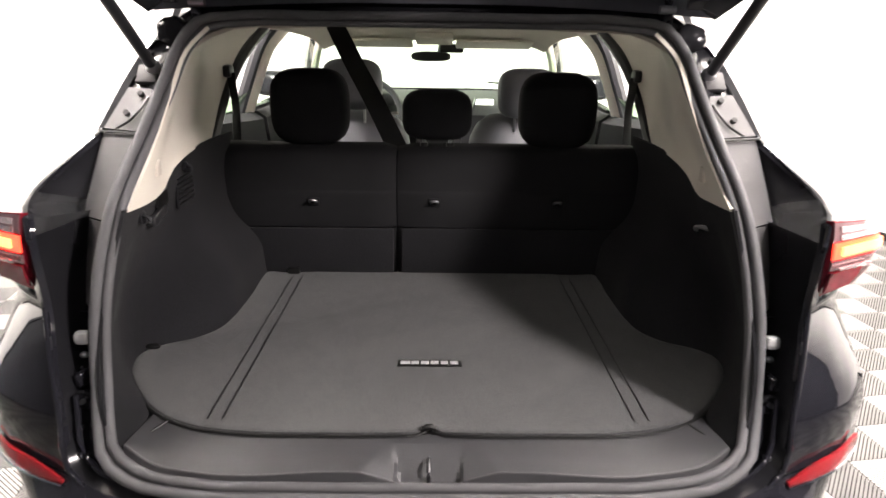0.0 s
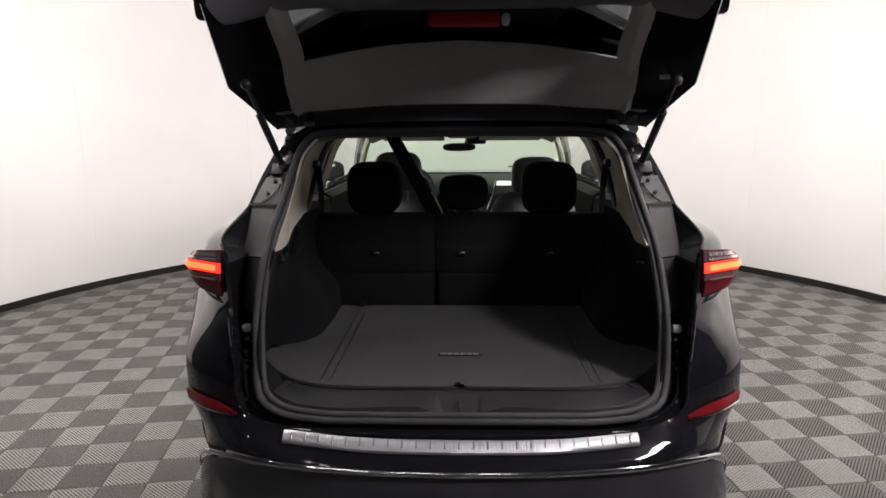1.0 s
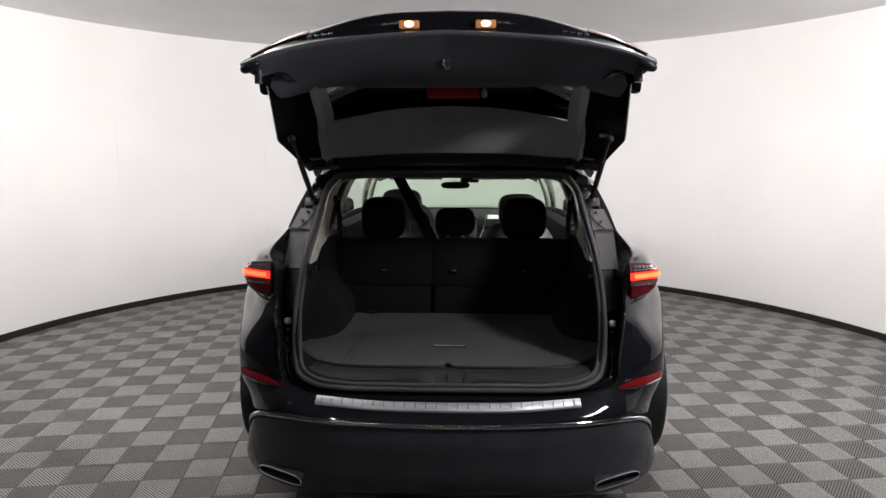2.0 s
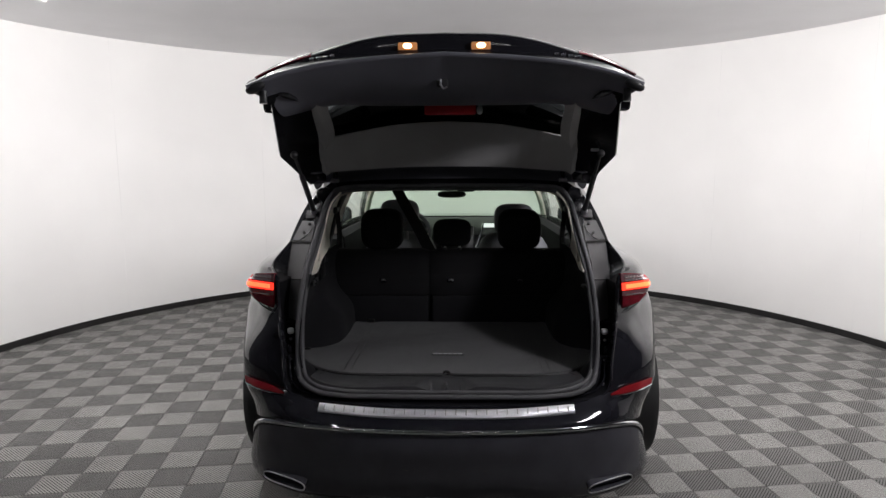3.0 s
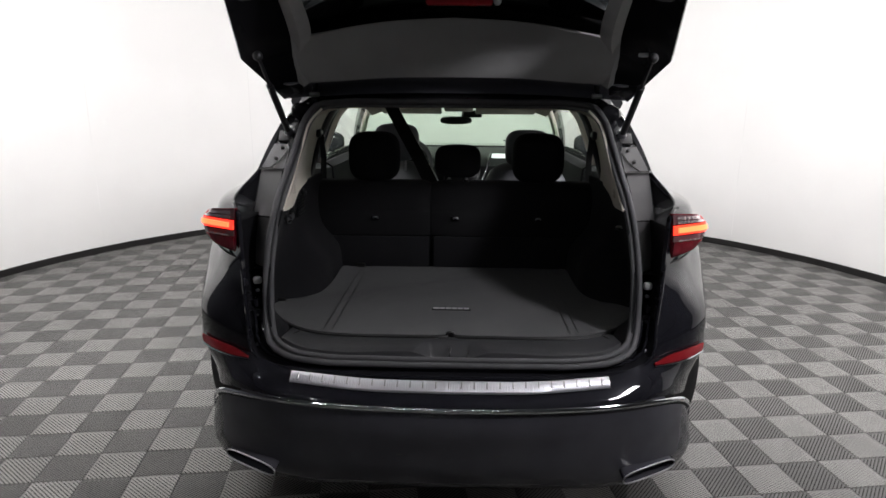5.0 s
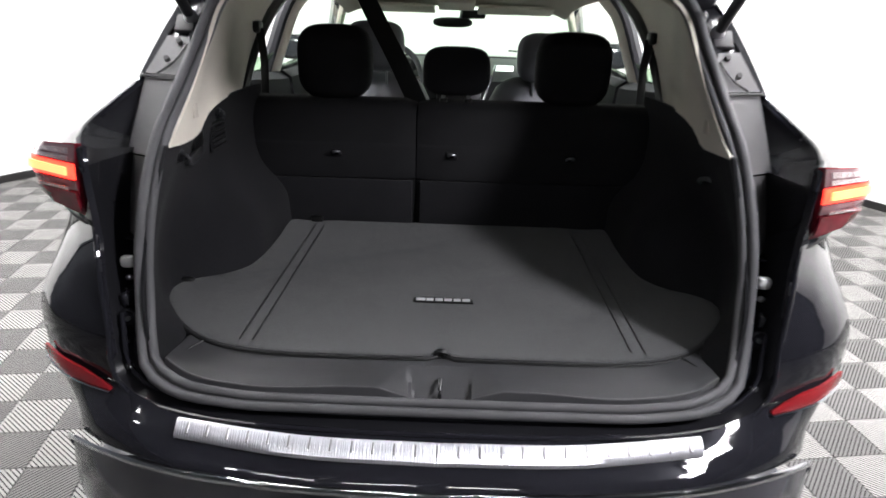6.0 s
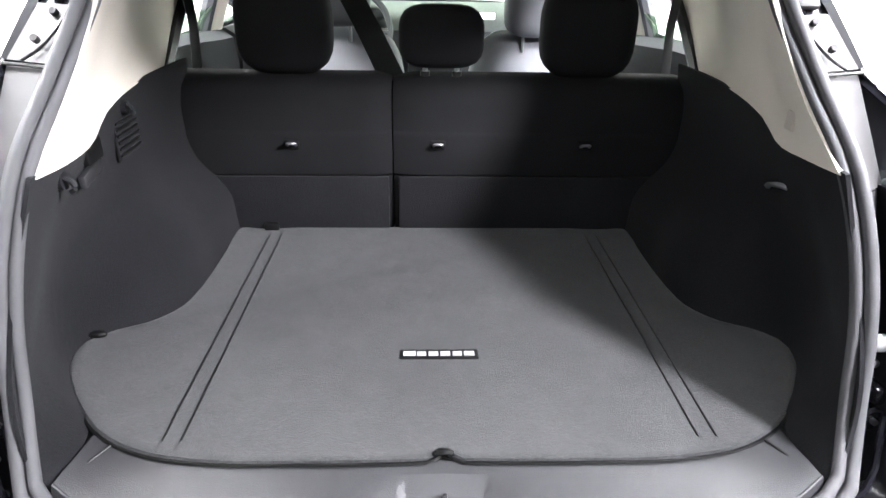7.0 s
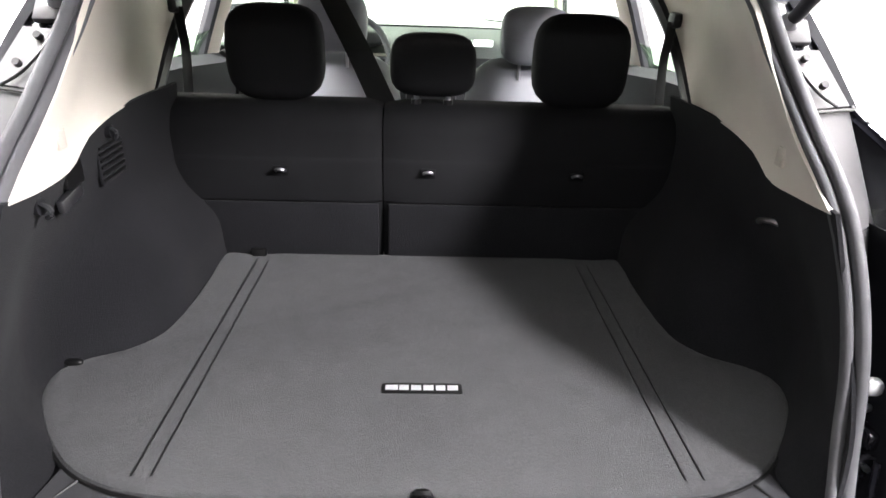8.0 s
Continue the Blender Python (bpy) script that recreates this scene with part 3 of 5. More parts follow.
WS = [[(0, 3.93, 0.965), (0.40, 3.88, 0.965), (0.70, 3.74, 0.965), (0.815, 3.62, 0.965)], [(0, 3.52, 1.165), (0.38, 3.49, 1.163), (0.62, 3.40, 1.155), (0.735, 3.28, 1.15)], [(0, 3.11, 1.372), (0.34, 3.10, 1.365), (0.55, 3.08, 1.34), (0.63, 3.03, 1.31)]]
rows = [[Vector((-p[0], p[1], p[2])) for p in r[:0:-1]] + [Vector(p) for p in r] for r in WS]
pane = part("windscreen", grid([spline(r, 21) for r in rows]), GLASS, car, "large pale green windscreen")
pane.visible_shadow = False

# bonnet and front end
BON = [[(0, 3.93, 0.965), (0.5, 3.88, 0.965), (0.815, 3.62, 0.965)], [(0, 4.3, 0.955), (0.5, 4.25, 0.95), (0.80, 4.1, 0.93)], [(0, 4.70, 0.86), (0.5, 4.65, 0.85), (0.76, 4.5, 0.83)], [(0, 4.86, 0.70), (0.5, 4.80, 0.69), (0.80, 4.6, 0.68)], [(0, 4.88, 0.30), (0.5, 4.82, 0.30), (0.82, 4.55, 0.30)]]
rows = [[Vector((-p[0], p[1], p[2])) for p in r[:0:-1]] + [Vector(p) for p in r] for r in BON]
part("bonnet", thick(grid([spline(r, 17) for r in rows]), 0.015), PAINT, car)
part("underbody", box((1.62, 4.2, 0.10), (0, 2.45, 0.29), 0.02), BUMPER_LOW, car)
for s in (1, -1):
    rows = []
    for y in np.linspace(1.45, 3.15, 8):
        rows.append([(0.955 * s, y, 0.64), (0.965 * s, y, 0.50), (0.95 * s, y, 0.36), (0.90 * s, y, 0.28)])
    part("lower_door_skin", thick(grid(rows), 0.02), PAINT, car)

# wheels
for y in (1.10, 3.92):
    for s in (1, -1):
        c = Vector((0.865 * s, y, 0.365))
        rows = []
        prof = [(0.24, -0.10), (0.30, -0.125), (0.345, -0.118), (0.362, -0.09), (0.366, 0.0), (0.362, 0.09), (0.345, 0.118), (0.30, 0.125), (0.24, 0.10)]
        bmw = grid([[(c.x + w, c.y + r * math.cos(a), c.z + r * math.sin(a)) for r, w in prof] for a in (2 * math.pi * k / 48 for k in range(49))])
        bmesh.ops.remove_doubles(bmw, verts=bmw.verts, dist=1e-5)
        wheel = part("wheel", bmw, TYRE, car, "black tyre on a dark alloy rim")
        rim = bmesh.new()
        for k in range(10):
            a = 2 * math.pi * k / 10
            tube([(c.x + 0.085 * s, c.y + 0.05 * math.cos(a), c.z + 0.05 * math.sin(a)), (c.x + 0.07 * s, c.y + 0.235 * math.cos(a), c.z + 0.235 * math.sin(a))], 0.02, 6, rim)
        tube([(c.x + 0.07 * s, c.y + 0.235 * math.cos(a), c.z + 0.235 * math.sin(a)) for a in (2 * math.pi * k / 32 for k in range(32))], 0.014, 6, rim, closed=True)
        part("rim", rim, ALU, wheel)
    part("axle", tube([(-0.80, y, 0.35), (0.80, y, 0.35)], 0.05, 8), SATIN, car)

# rear bumper: painted band, chrome strip, dark lower apron
BUMP = [[(0, 0.078, 0.640), (0.25, 0.083, 0.641), (0.47, 0.100, 0.646), (0.606, 0.152, 0.672), (0.720, 0.201, 0.677), (0.790, 0.258, 0.677), (0.828, 0.345, 0.669), (0.885, 0.55, 0.652)],
        [(0, 0.045, 0.628), (0.25, 0.056, 0.629), (0.48, 0.083, 0.634), (0.615, 0.138, 0.652), (0.718, 0.196, 0.655), (0.796, 0.278, 0.652), (0.832, 0.38, 0.64), (0.878, 0.55, 0.625)],
        [(0, 0.014, 0.609), (0.25, 0.026, 0.609), (0.50, 0.063, 0.614), (0.630, 0.124, 0.632), (0.712, 0.190, 0.630), (0.782, 0.274, 0.622), (0.820, 0.38, 0.61), (0.868, 0.56, 0.59)],
        [(0, -0.001, 0.598), (0.25, 0.010, 0.598), (0.50, 0.049, 0.600), (0.645, 0.119, 0.605), (0.708, 0.186, 0.595), (0.764, 0.272, 0.58), (0.803, 0.38, 0.56), (0.855, 0.57, 0.54)],
        [(0, -0.011, 0.588), (0.25, 0.000, 0.588), (0.50, 0.043, 0.588), (0.650, 0.118, 0.578), (0.712, 0.184, 0.555), (0.755, 0.27, 0.53), (0.79, 0.38, 0.50), (0.84, 0.60, 0.47)]]


def mirrored_rows(levels, n):
    out = []
    for r in levels:
        h = spline(r, n)
        out.append([Vector((-p.x, p.y, p.z)) for p in h[:0:-1]] + h)
    return out


rows = mirrored_rows(BUMP, 30)
cols = [spline([r[k] for r in rows], 14) for k in range(len(rows[0]))]
bumper = part("rear_bumper", thick(grid([[c[k] for c in cols] for k in range(14)]), 0.012), PAINT, car, "glossy black rear bumper")
strip = [(0, -0.017, 0.582), (0.25, -0.006, 0.582), (0.50, 0.037, 0.580), (0.62, 0.088, 0.572), (0.70, 0.140, 0.556), (0.745, 0.195, 0.51), (0.760, 0.235, 0.45)]
h = spline(strip, 40)
full = [Vector((-p.x, p.y, p.z)) for p in h[:0:-1]] + h
rows = [[p + Vector((0, dy, dz)) for p in full] for dy, dz in [(0.010 - 0.015 * math.cos(q), 0.011 * math.sin(q)) for q in (math.pi * (0.26 - 0.66 * k / 8) for k in range(9))]]
part("chrome_strip", grid(rows), CHROME, bumper, "thin chrome strip along the bumper")
APRON = [[(0, -0.010, 0.568), (0.25, 0.001, 0.568), (0.50, 0.044, 0.566), (0.62, 0.093, 0.556), (0.70, 0.150, 0.535), (0.745, 0.205, 0.49), (0.765, 0.26, 0.43)],
         [(0, -0.018, 0.520), (0.25, -0.007, 0.520), (0.50, 0.042, 0.516), (0.63, 0.095, 0.498), (0.71, 0.155, 0.485), (0.755, 0.215, 0.45), (0.785, 0.29, 0.39)],
         [(0, 0.000, 0.440), (0.25, 0.008, 0.440), (0.50, 0.052, 0.438), (0.64, 0.110, 0.430), (0.72, 0.170, 0.415), (0.77, 0.235, 0.39), (0.80, 0.31, 0.35)],
         [(0, 0.015, 0.370), (0.25, 0.022, 0.370), (0.50, 0.060, 0.365), (0.64, 0.118, 0.355), (0.72, 0.180, 0.345), (0.775, 0.25, 0.325), (0.81, 0.34, 0.30)],
         [(0, 0.060, 0.290), (0.25, 0.066, 0.290), (0.50, 0.095, 0.285), (0.63, 0.150, 0.280), (0.70, 0.205, 0.275), (0.755, 0.27, 0.265), (0.79, 0.36, 0.25)],
         [(0, 0.140, 0.240), (0.25, 0.145, 0.240), (0.48, 0.170, 0.238), (0.60, 0.215, 0.235), (0.67, 0.265, 0.232), (0.72, 0.32, 0.23), (0.75, 0.40, 0.225)]]
rows = mirrored_rows(APRON, 28)
cols = [spline([r[k] for r in rows], 16) for k in range(len(rows[0]))]
apron = part("lower_apron", thick(grid([[c[k] for c in cols] for k in range(16)]), 0.012), BUMPER_LOW, bumper, "dark plastic lower bumper apron")
for x in (-0.40, -0.14, 0.14, 0.40):
    part("parking_sensor", disc((x, 0.004 + 0.21 * x * x, 0.44), 0.011, 0.010, (0, 1, 0)), SATIN, bumper)
for s in (1, -1):
    # exhaust tip: flat ring with a dark mouth
    ring = []
    for k in range(28):
        a = 2 * math.pi * k / 28
        c_, s_ = math.cos(a), math.sin(a)
        u = math.copysign(abs(c_) ** 0.55, c_)
        v = math.copysign(abs(s_) ** 0.75, s_)
        ring.append(Vector(((0.602 + 0.092 * u) * s, 0.072 + 0.058 * u, 0.352 - 0.004 * u + 0.018 * v)))
    tip = part("exhaust_tip", tube(ring, 0.0024, 8, closed=True), STEEL, car, "polished flat exhaust tip")
    mouth = grid([ring, [p + Vector((0, 0.05, 0)) for p in ring]], close=True)
    mouth.faces.new([mouth.verts.new(p + Vector((0, 0.05, 0))) for p in ring])
    part("exhaust_mouth", mouth, BUMPER_LOW, tip)
    # reflector with a bright lower edge
    top = spline(flip([(0.607, 0.150, 0.670), (0.66, 0.172, 0.688), (0.72, 0.202, 0.695), (0.786, 0.255, 0.695)], s), 14)
    bot = spline(flip([(0.607, 0.148, 0.663), (0.66, 0.168, 0.664), (0.72, 0.198, 0.668), (0.782, 0.251, 0.672)], s), 14)
    out = Vector((0.003 * s, -0.008, 0))
    part("reflector", thick(grid([[p + out for p in top], [p + out * 1.2 for p in [a.lerp(b, 0.5) for a, b in zip(top, bot)]], [p + out for p in bot]]), 0.006), RED, bumper, "red side reflector")
    part("reflector_edge", tube([p + out * 1.1 + Vector((0, 0, -0.003)) for p in bot], 0.0026, 6), CHROME, bumper)

# steel scuff plate with raised ribs on the bumper's top
PL = [(0, 0.053, 0.632), (0.25, 0.061, 0.633), (0.462, 0.088, 0.640)]
PB = [(0, 0.024, 0.620), (0.25, 0.033, 0.621), (0.464, 0.065, 0.628)]
ta, tb = mirrored_rows([PL], 20)[0], mirrored_rows([PB], 20)[0]
plate = part("scuff_plate", thick(grid([[p + Vector((0, 0, 0.004)) for p in ta], [p + Vector((0, -0.003, 0.011)) for p in ta], [a.lerp(b, 0.20) + Vector((0, -0.003, 0.0125)) for a, b in zip(ta, tb)], [a.lerp(b, 0.58) + Vector((0, -0.003, 0.0085)) for a, b in zip(ta, tb)], [p + Vector((0, -0.003, 0.0035)) for p in tb], [p + Vector((0, -0.004, -0.003)) for p in tb]]), 0.003), BRUSHED, car, "bright steel scuff plate with ribs")
for k in range(25):
    x = -0.44 + 0.88 * k / 24
    ya, za = 0.058 + 0.16 * x * x, 0.634 + 0.03 * x * x
    part("rib", tube([(x, ya - 0.013, za + 0.0068), (x, ya - 0.029, za - 0.0042)], 0.0024, 6), STEEL, plate)

# tail lamps on the body
for s in (1, -1):
    ti = spline(flip([(0.650, 0.247, 1.102), (0.654, 0.240, 1.055), (0.657, 0.245, 1.010), (0.662, 0.264, 0.962)], s), 12)
    to = spline(flip([(0.732, 0.292, 1.094), (0.764, 0.302, 1.060), (0.760, 0.302, 1.020), (0.714, 0.284, 0.976)], s), 12)
    tw = spline(flip([(0.766, 0.345, 1.082), (0.793, 0.354, 1.050), (0.790, 0.352, 1.022), (0.752, 0.328, 0.990)], s), 12)
    o = Vector((0.002 * s, -0.006, 0))
    rows = [spline([a + o, a.lerp(b, 0.5) + o * 1.5, b + o * 1.4, c_ + o * 0.4], 14) for a, b, c_ in zip(ti, to, tw)]
    lampob = part("tail_lamp", thick(grid(rows), 0.012), RED_LENS, car, "red and clear tail lamp, lit")

    def band(z0, z1, name, mat, off, u0=0, u1=10):
        zs = [r[0].z for r in rows]

        def at(z, k):
            i = max(j for j in range(len(zs) - 1) if zs[j] >= z) if z < zs[0] else 0
            u = (zs[i] - z) / (zs[i] - zs[i + 1])
            return rows[i][k].lerp(rows[i + 1][k], u)
        push = Vector((off * 0.5 * s, -off, 0))
        g = [[at(z0 + (z1 - z0) * t, k) + push for k in range(u0, u1)] for t in (0, 0.5, 1)]
        return part(name, thick(grid(g), 0.004), mat, lampob)
    band(1.100, 1.070, "upper_lens", LAMP_SMOKE, 0.002, 0, 13)
    band(1.095, 1.084, "clear_lens", LAMP_CLEAR, 0.005, 1, 9)
    band(1.080, 1.071, "clear_lens", LAMP_CLEAR, 0.005, 1, 11)
    band(1.066, 1.038, "light_bar", LAMP_ON, 0.004, 0, 12)
    band(1.060, 1.045, "bright_core", LAMP_CORE, 0.009, 1, 11)
    band(1.098, 1.040, "lamp_tip", LAMP_TIP, 0.006, 10, 13)
    band(1.034, 1.017, "lower_smoke_lens", LAMP_SMOKE, 0.003, 0, 11)
    band(1.024, 1.019, "lamp_line", LAMP_CLEAR, 0.006, 1, 8)
    band(1.015, 0.975, "lower_lens", RED_LENS, 0.003, 0, 10)
    gap = spline(flip([(0.648, 0.250, 0.944), (0.690, 0.274, 0.952), (0.735, 0.312, 0.968), (0.784, 0.385, 0.992)], s), 10)
    part("panel_gap", tube(gap, 0.0035, 6), BADGE_DARK, car)

# ---- tailgate, raised ----
gate = part("tailgate", bmesh.new(), None, car, "raised black tailgate")
R0 = [(0, 0.035, 1.868), (0.27, 0.022, 1.850), (0.45, -0.005, 1.822), (0.56, -0.03, 1.790), (0.629, -0.052, 1.758)]
R1 = [(0, 0.12, 1.790), (0.27, 0.11, 1.782), (0.43, 0.10, 1.768), (0.53, 0.09, 1.748), (0.585, 0.075, 1.725)]
R2 = [(0, 0.268, 1.730), (0.24, 0.258, 1.730), (0.42, 0.232, 1.729), (0.50, 0.226, 1.712), (0.575, 0.20, 1.689)]
R3 = [(0, 0.62, 1.684), (0.24, 0.60, 1.668), (0.43, 0.52, 1.628), (0.50, 0.50, 1.612), (0.60, 0.48, 1.585)]
R4 = [(0, 0.709, 1.497), (0.24, 0.705, 1.494), (0.43, 0.695, 1.482), (0.505, 0.685, 1.478), (0.60, 0.66, 1.470)]
R5 = [(0, 0.785, 1.440), (0.24, 0.785, 1.438), (0.43, 0.78, 1.430), (0.55, 0.775, 1.423), (0.628, 0.764, 1.417)]


def sym(r, n=25):
    h = spline(r, n)
    return [Vector((-p.x, p.y, p.z)) for p in h[:0:-1]] + h


def between(a, b, n, bow=(0, 0, 0)):
    """Rows from a to b, bowed between."""
    return [[p.lerp(q, t) + Vector(bow) * math.sin(math.pi * t) for p, q in zip(a, b)] for t in (k / n for k in range(n + 1))]


r0, r1, r2, r3, r4, r5 = (sym(r) for r in (R0, R1, R2, R3, R4, R5))
part("lower_trim", thick(grid(between(r0, r1, 4) + between(r1, r2, 6, (0, 0, -0.012))[1:]), 0.008), GATE_TRIM, gate, "black plastic inner trim")
header = [[p for p in row] for row in between(r3, r4, 8, (0, -0.012, 0))]
w = len(r3)
cut = [k for k in range(w) if abs(r3[k].x) <= 0.535]
part("header_trim", thick(grid([[row[k] for k in cut] for row in header]), 0.008), GARNISH, gate, "grey trim along the window")
part("hinge_trim", thick(grid(between(r4, r5, 4, (0, 0.01, 0.01))), 0.006), GATE_TRIM, gate)
glass_rows = [[row[k] + Vector((0, 0.0, 0.030)) for k in range(w) if abs(r3[k].x) <= 0.50] for row in between(r2, r3, 6, (0, 0, 0.03))]
part("rear_window", grid(glass_rows), GLASS_DARK, gate, "dark tinted rear window")
for s in (1, -1):
    a = spline(flip([(0.425, 0.180, 1.752), (0.438, 0.262, 1.718), (0.445, 0.38, 1.672), (0.462, 0.50, 1.622), (0.50, 0.60, 1.56), (0.515, 0.69, 1.476)], s), 12)
    b = spline(flip([(0.490, 0.180, 1.735), (0.492, 0.27, 1.700), (0.505, 0.38, 1.660), (0.522, 0.50, 1.606), (0.545, 0.60, 1.55), (0.545, 0.68, 1.476)], s), 12)
    corner_at = Vector((0.456 * s, 0.500, 1.620))
    along, away = Vector((-0.110 * s, 0.026, 0.012)), Vector((-0.004 * s, -0.010, 0.055))
    arc = [corner_at + along * (1 - math.sin(q)) + away * (1 - math.cos(q)) for q in (math.pi / 2 * k / 8 for k in range(9))]
    part("window_corner", grid([[corner_at + Vector((0.01 * s, 0.012, -0.006)) for p in arc], [p + Vector((0, 0, 0.004)) for p in arc]]), GARNISH, gate)
    part("side_trim", thick(grid([a, [p.lerp(q, 0.5) + Vector((0, -0.012, -0.012)) for p, q in zip(a, b)], b]), 0.008), GARNISH, gate, "grey trim strip beside the window")
    # flat side panel with a sharp lower corner
    corner_pts = [Vector((x * s, y, z)) for x, y, z in ((0.600, 0.020, 1.738), (0.592, 0.075, 1.718), (0.662, 0.410, 1.542), (0.628, 0.764, 1.417))]
    edge = [corner_pts[0].lerp(corner_pts[1], k / 2) for k in range(2)] + [corner_pts[1].lerp(corner_pts[2], k / 8) for k in range(8)] + [corner_pts[2].lerp(corner_pts[3], k / 5) for k in range(6)]
    inn = spline(flip([(0.520, 0.045, 1.752), (0.484, 0.24, 1.712), (0.497, 0.38, 1.665), (0.514, 0.50, 1.611), (0.535, 0.60, 1.556), (0.535, 0.68, 1.482), (0.55, 0.74, 1.437)], s), len(edge))
    part("side_flange", thick(grid([edge, [p.lerp(q, 0.5) + Vector((0, 0.006, 0.010)) for p, q in zip(edge, inn)], inn]), 0.008), GUTTER, gate, angle=20)
    outer = [p + Vector((0.004 * s, 0.030, 0.060)) for p in edge]
    part("gate_side", thick(grid([edge, outer]), 0.006), PAINT, gate, angle=20)
    # corner stop
    stub = bmesh.new()
    tube([(0.588 * s, -0.015, 1.752), (0.588 * s, -0.018, 1.712)], 0.013, 10, stub)
    part("rubber_stop", stub, SATIN, gate)
    corner = cushion((0.604 * s, -0.042, 1.760), (0.066, 0.04, 0.030), 2.6, 10, Euler((0, radians(24 * s), 0)).to_matrix())
    part("corner_cap", corner, SATIN, gate)
    # gas strut with its ball ends
    top_, foot = Vector((0.588 * s, 0.350, 1.546)), Vector((0.592 * s, 0.672, 1.298))
    if s > 0:
        part("clip", box((0.030, 0.012, 0.012), (0.587, 0.455, 1.560), 0.003), BADGE_LIGHT, gate, "small white clip")
    strut = part("gas_strut", tube([foot.lerp(top_, 0.04), foot.lerp(top_, 0.66)], 0.0115, 10), SATIN, car, "black gas strut")
    part("piston_rod", tube([foot.lerp(top_, 0.60), top_], 0.0060, 8), SATIN, strut)
    part("ball_end", cushion(top_, (0.03, 0.03, 0.03), 2, 8), SATIN, strut)
    part("ball_end", cushion(foot, (0.032, 0.028, 0.036), 2, 8), STEEL, strut)
    # lettering bars on the outer face, seen over the rim
    for k in range(4):
        x = (0.365 + 0.022 * k) * s
        part("letter_bar", box((0.016, 0.008, 0.010), (x, 0.018 - 0.1 * (abs(x) - 0.36), 1.866 - 0.16 * (abs(x) - 0.36)), 0.002), CHROME, gate)
    part("number_lamp", box((0.064, 0.014, 0.024), (0.122 * s, 0.068, 1.902), 0.004), LAMP_AMBER, gate, "amber number lamp housing")
    part("lamp_face", cushion((0.122 * s, 0.060, 1.902), (0.030, 0.008, 0.019), 2.4, 10), PLATE_LIT, gate, "lit warm lamp")
O0 = [(0, 0.030, 1.874), (0.27, 0.018, 1.856), (0.45, -0.008, 1.828), (0.56, -0.032, 1.796), (0.632, -0.054, 1.764)]
O1 = [(0, 0.072, 1.890), (0.27, 0.060, 1.872), (0.45, 0.020, 1.842), (0.56, -0.005, 1.81), (0.64, -0.02, 1.775)]
O2 = [(0, 0.078, 1.935), (0.20, 0.074, 1.927), (0.40, 0.062, 1.887), (0.54, 0.045, 1.845), (0.65, 0.040, 1.79)]
O3 = [(0, 0.27, 1.86), (0.20, 0.265, 1.855), (0.40, 0.24, 1.83), (0.54, 0.21, 1.80), (0.65, 0.18, 1.755)]
O4 = [(0, 0.315, 1.765), (0.20, 0.305, 1.762), (0.40, 0.275, 1.752), (0.54, 0.25, 1.735), (0.655, 0.22, 1.70)]
O5 = [(0, 0.272, 1.736), (0.20, 0.264, 1.736), (0.40, 0.238, 1.735), (0.52, 0.226, 1.718), (0.60, 0.20, 1.696)]
ro = [sym(r) for r in (O0, O1, O2, O3, O4, O5)]
cols = [spline([r[k] for r in ro], 26) for k in range(len(ro[0]))]
part("outer_skin", thick(grid([[q[k] for q in cols] for k in range(26)]), 0.006), PAINT, gate, "glossy black outer skin")
for s in (1, -1):
    span = [q for q in cols if 0.43 < q[4].x * s < 0.625]
    part("gate_lamp", thick(grid([[q[k] + Vector((0, -0.004, 0.004)) for q in span] for k in range(4, 12)]), 0.003), RED_LENS, gate, "red lamp lens on the tailgate")
# roof spoiler over the rear window, seen through the glass
S0 = [(0, 0.285, 1.760), (0.18, 0.300, 1.752), (0.31, 0.345, 1.733), (0.42, 0.415, 1.700), (0.50, 0.46, 1.672)]
S1 = [(0, 0.290, 1.785), (0.18, 0.305, 1.777), (0.31, 0.350, 1.758), (0.42, 0.420, 1.725), (0.50, 0.465, 1.697)]
S2 = [(0, 0.60, 1.800), (0.24, 0.60, 1.790), (0.43, 0.60, 1.755), (0.55, 0.60, 1.700), (0.62, 0.58, 1.64)]
S3 = [(0, 0.86, 1.620), (0.24, 0.86, 1.612), (0.43, 0.85, 1.590), (0.55, 0.83, 1.550), (0.66, 0.78, 1.48)]
S4 = [(0, 0.83, 1.455), (0.24, 0.83, 1.452), (0.43, 0.82, 1.444), (0.55, 0.81, 1.436), (0.63, 0.785, 1.425)]
rs = [sym(r) for r in (S1, S2, S3, S4)]
cols = [spline([r[k] for r in rs], 18) for k in range(len(rs[0]))]
spoiler = part("spoiler", grid([[q[k] for q in cols] for k in range(18)]), PAINT, gate, "glossy black roof spoiler")
rs = [sym(r) for r in (S0, [(x, y - 0.03, z - 0.045) for x, y, z in S2], [(x, y - 0.05, z - 0.03) for x, y, z in S3])]
cols = [spline([r[k] for r in rs], 12) for k in range(len(rs[0]))]
part("spoiler_underside", grid([sym(S1)] + [[q[k] for q in cols] for k in range(12)]), SATIN, gate)
part("rim_lip", tube([p + Vector((0, -0.002, 0.002)) for p in r0], 0.009, 8), GATE_TRIM, gate)
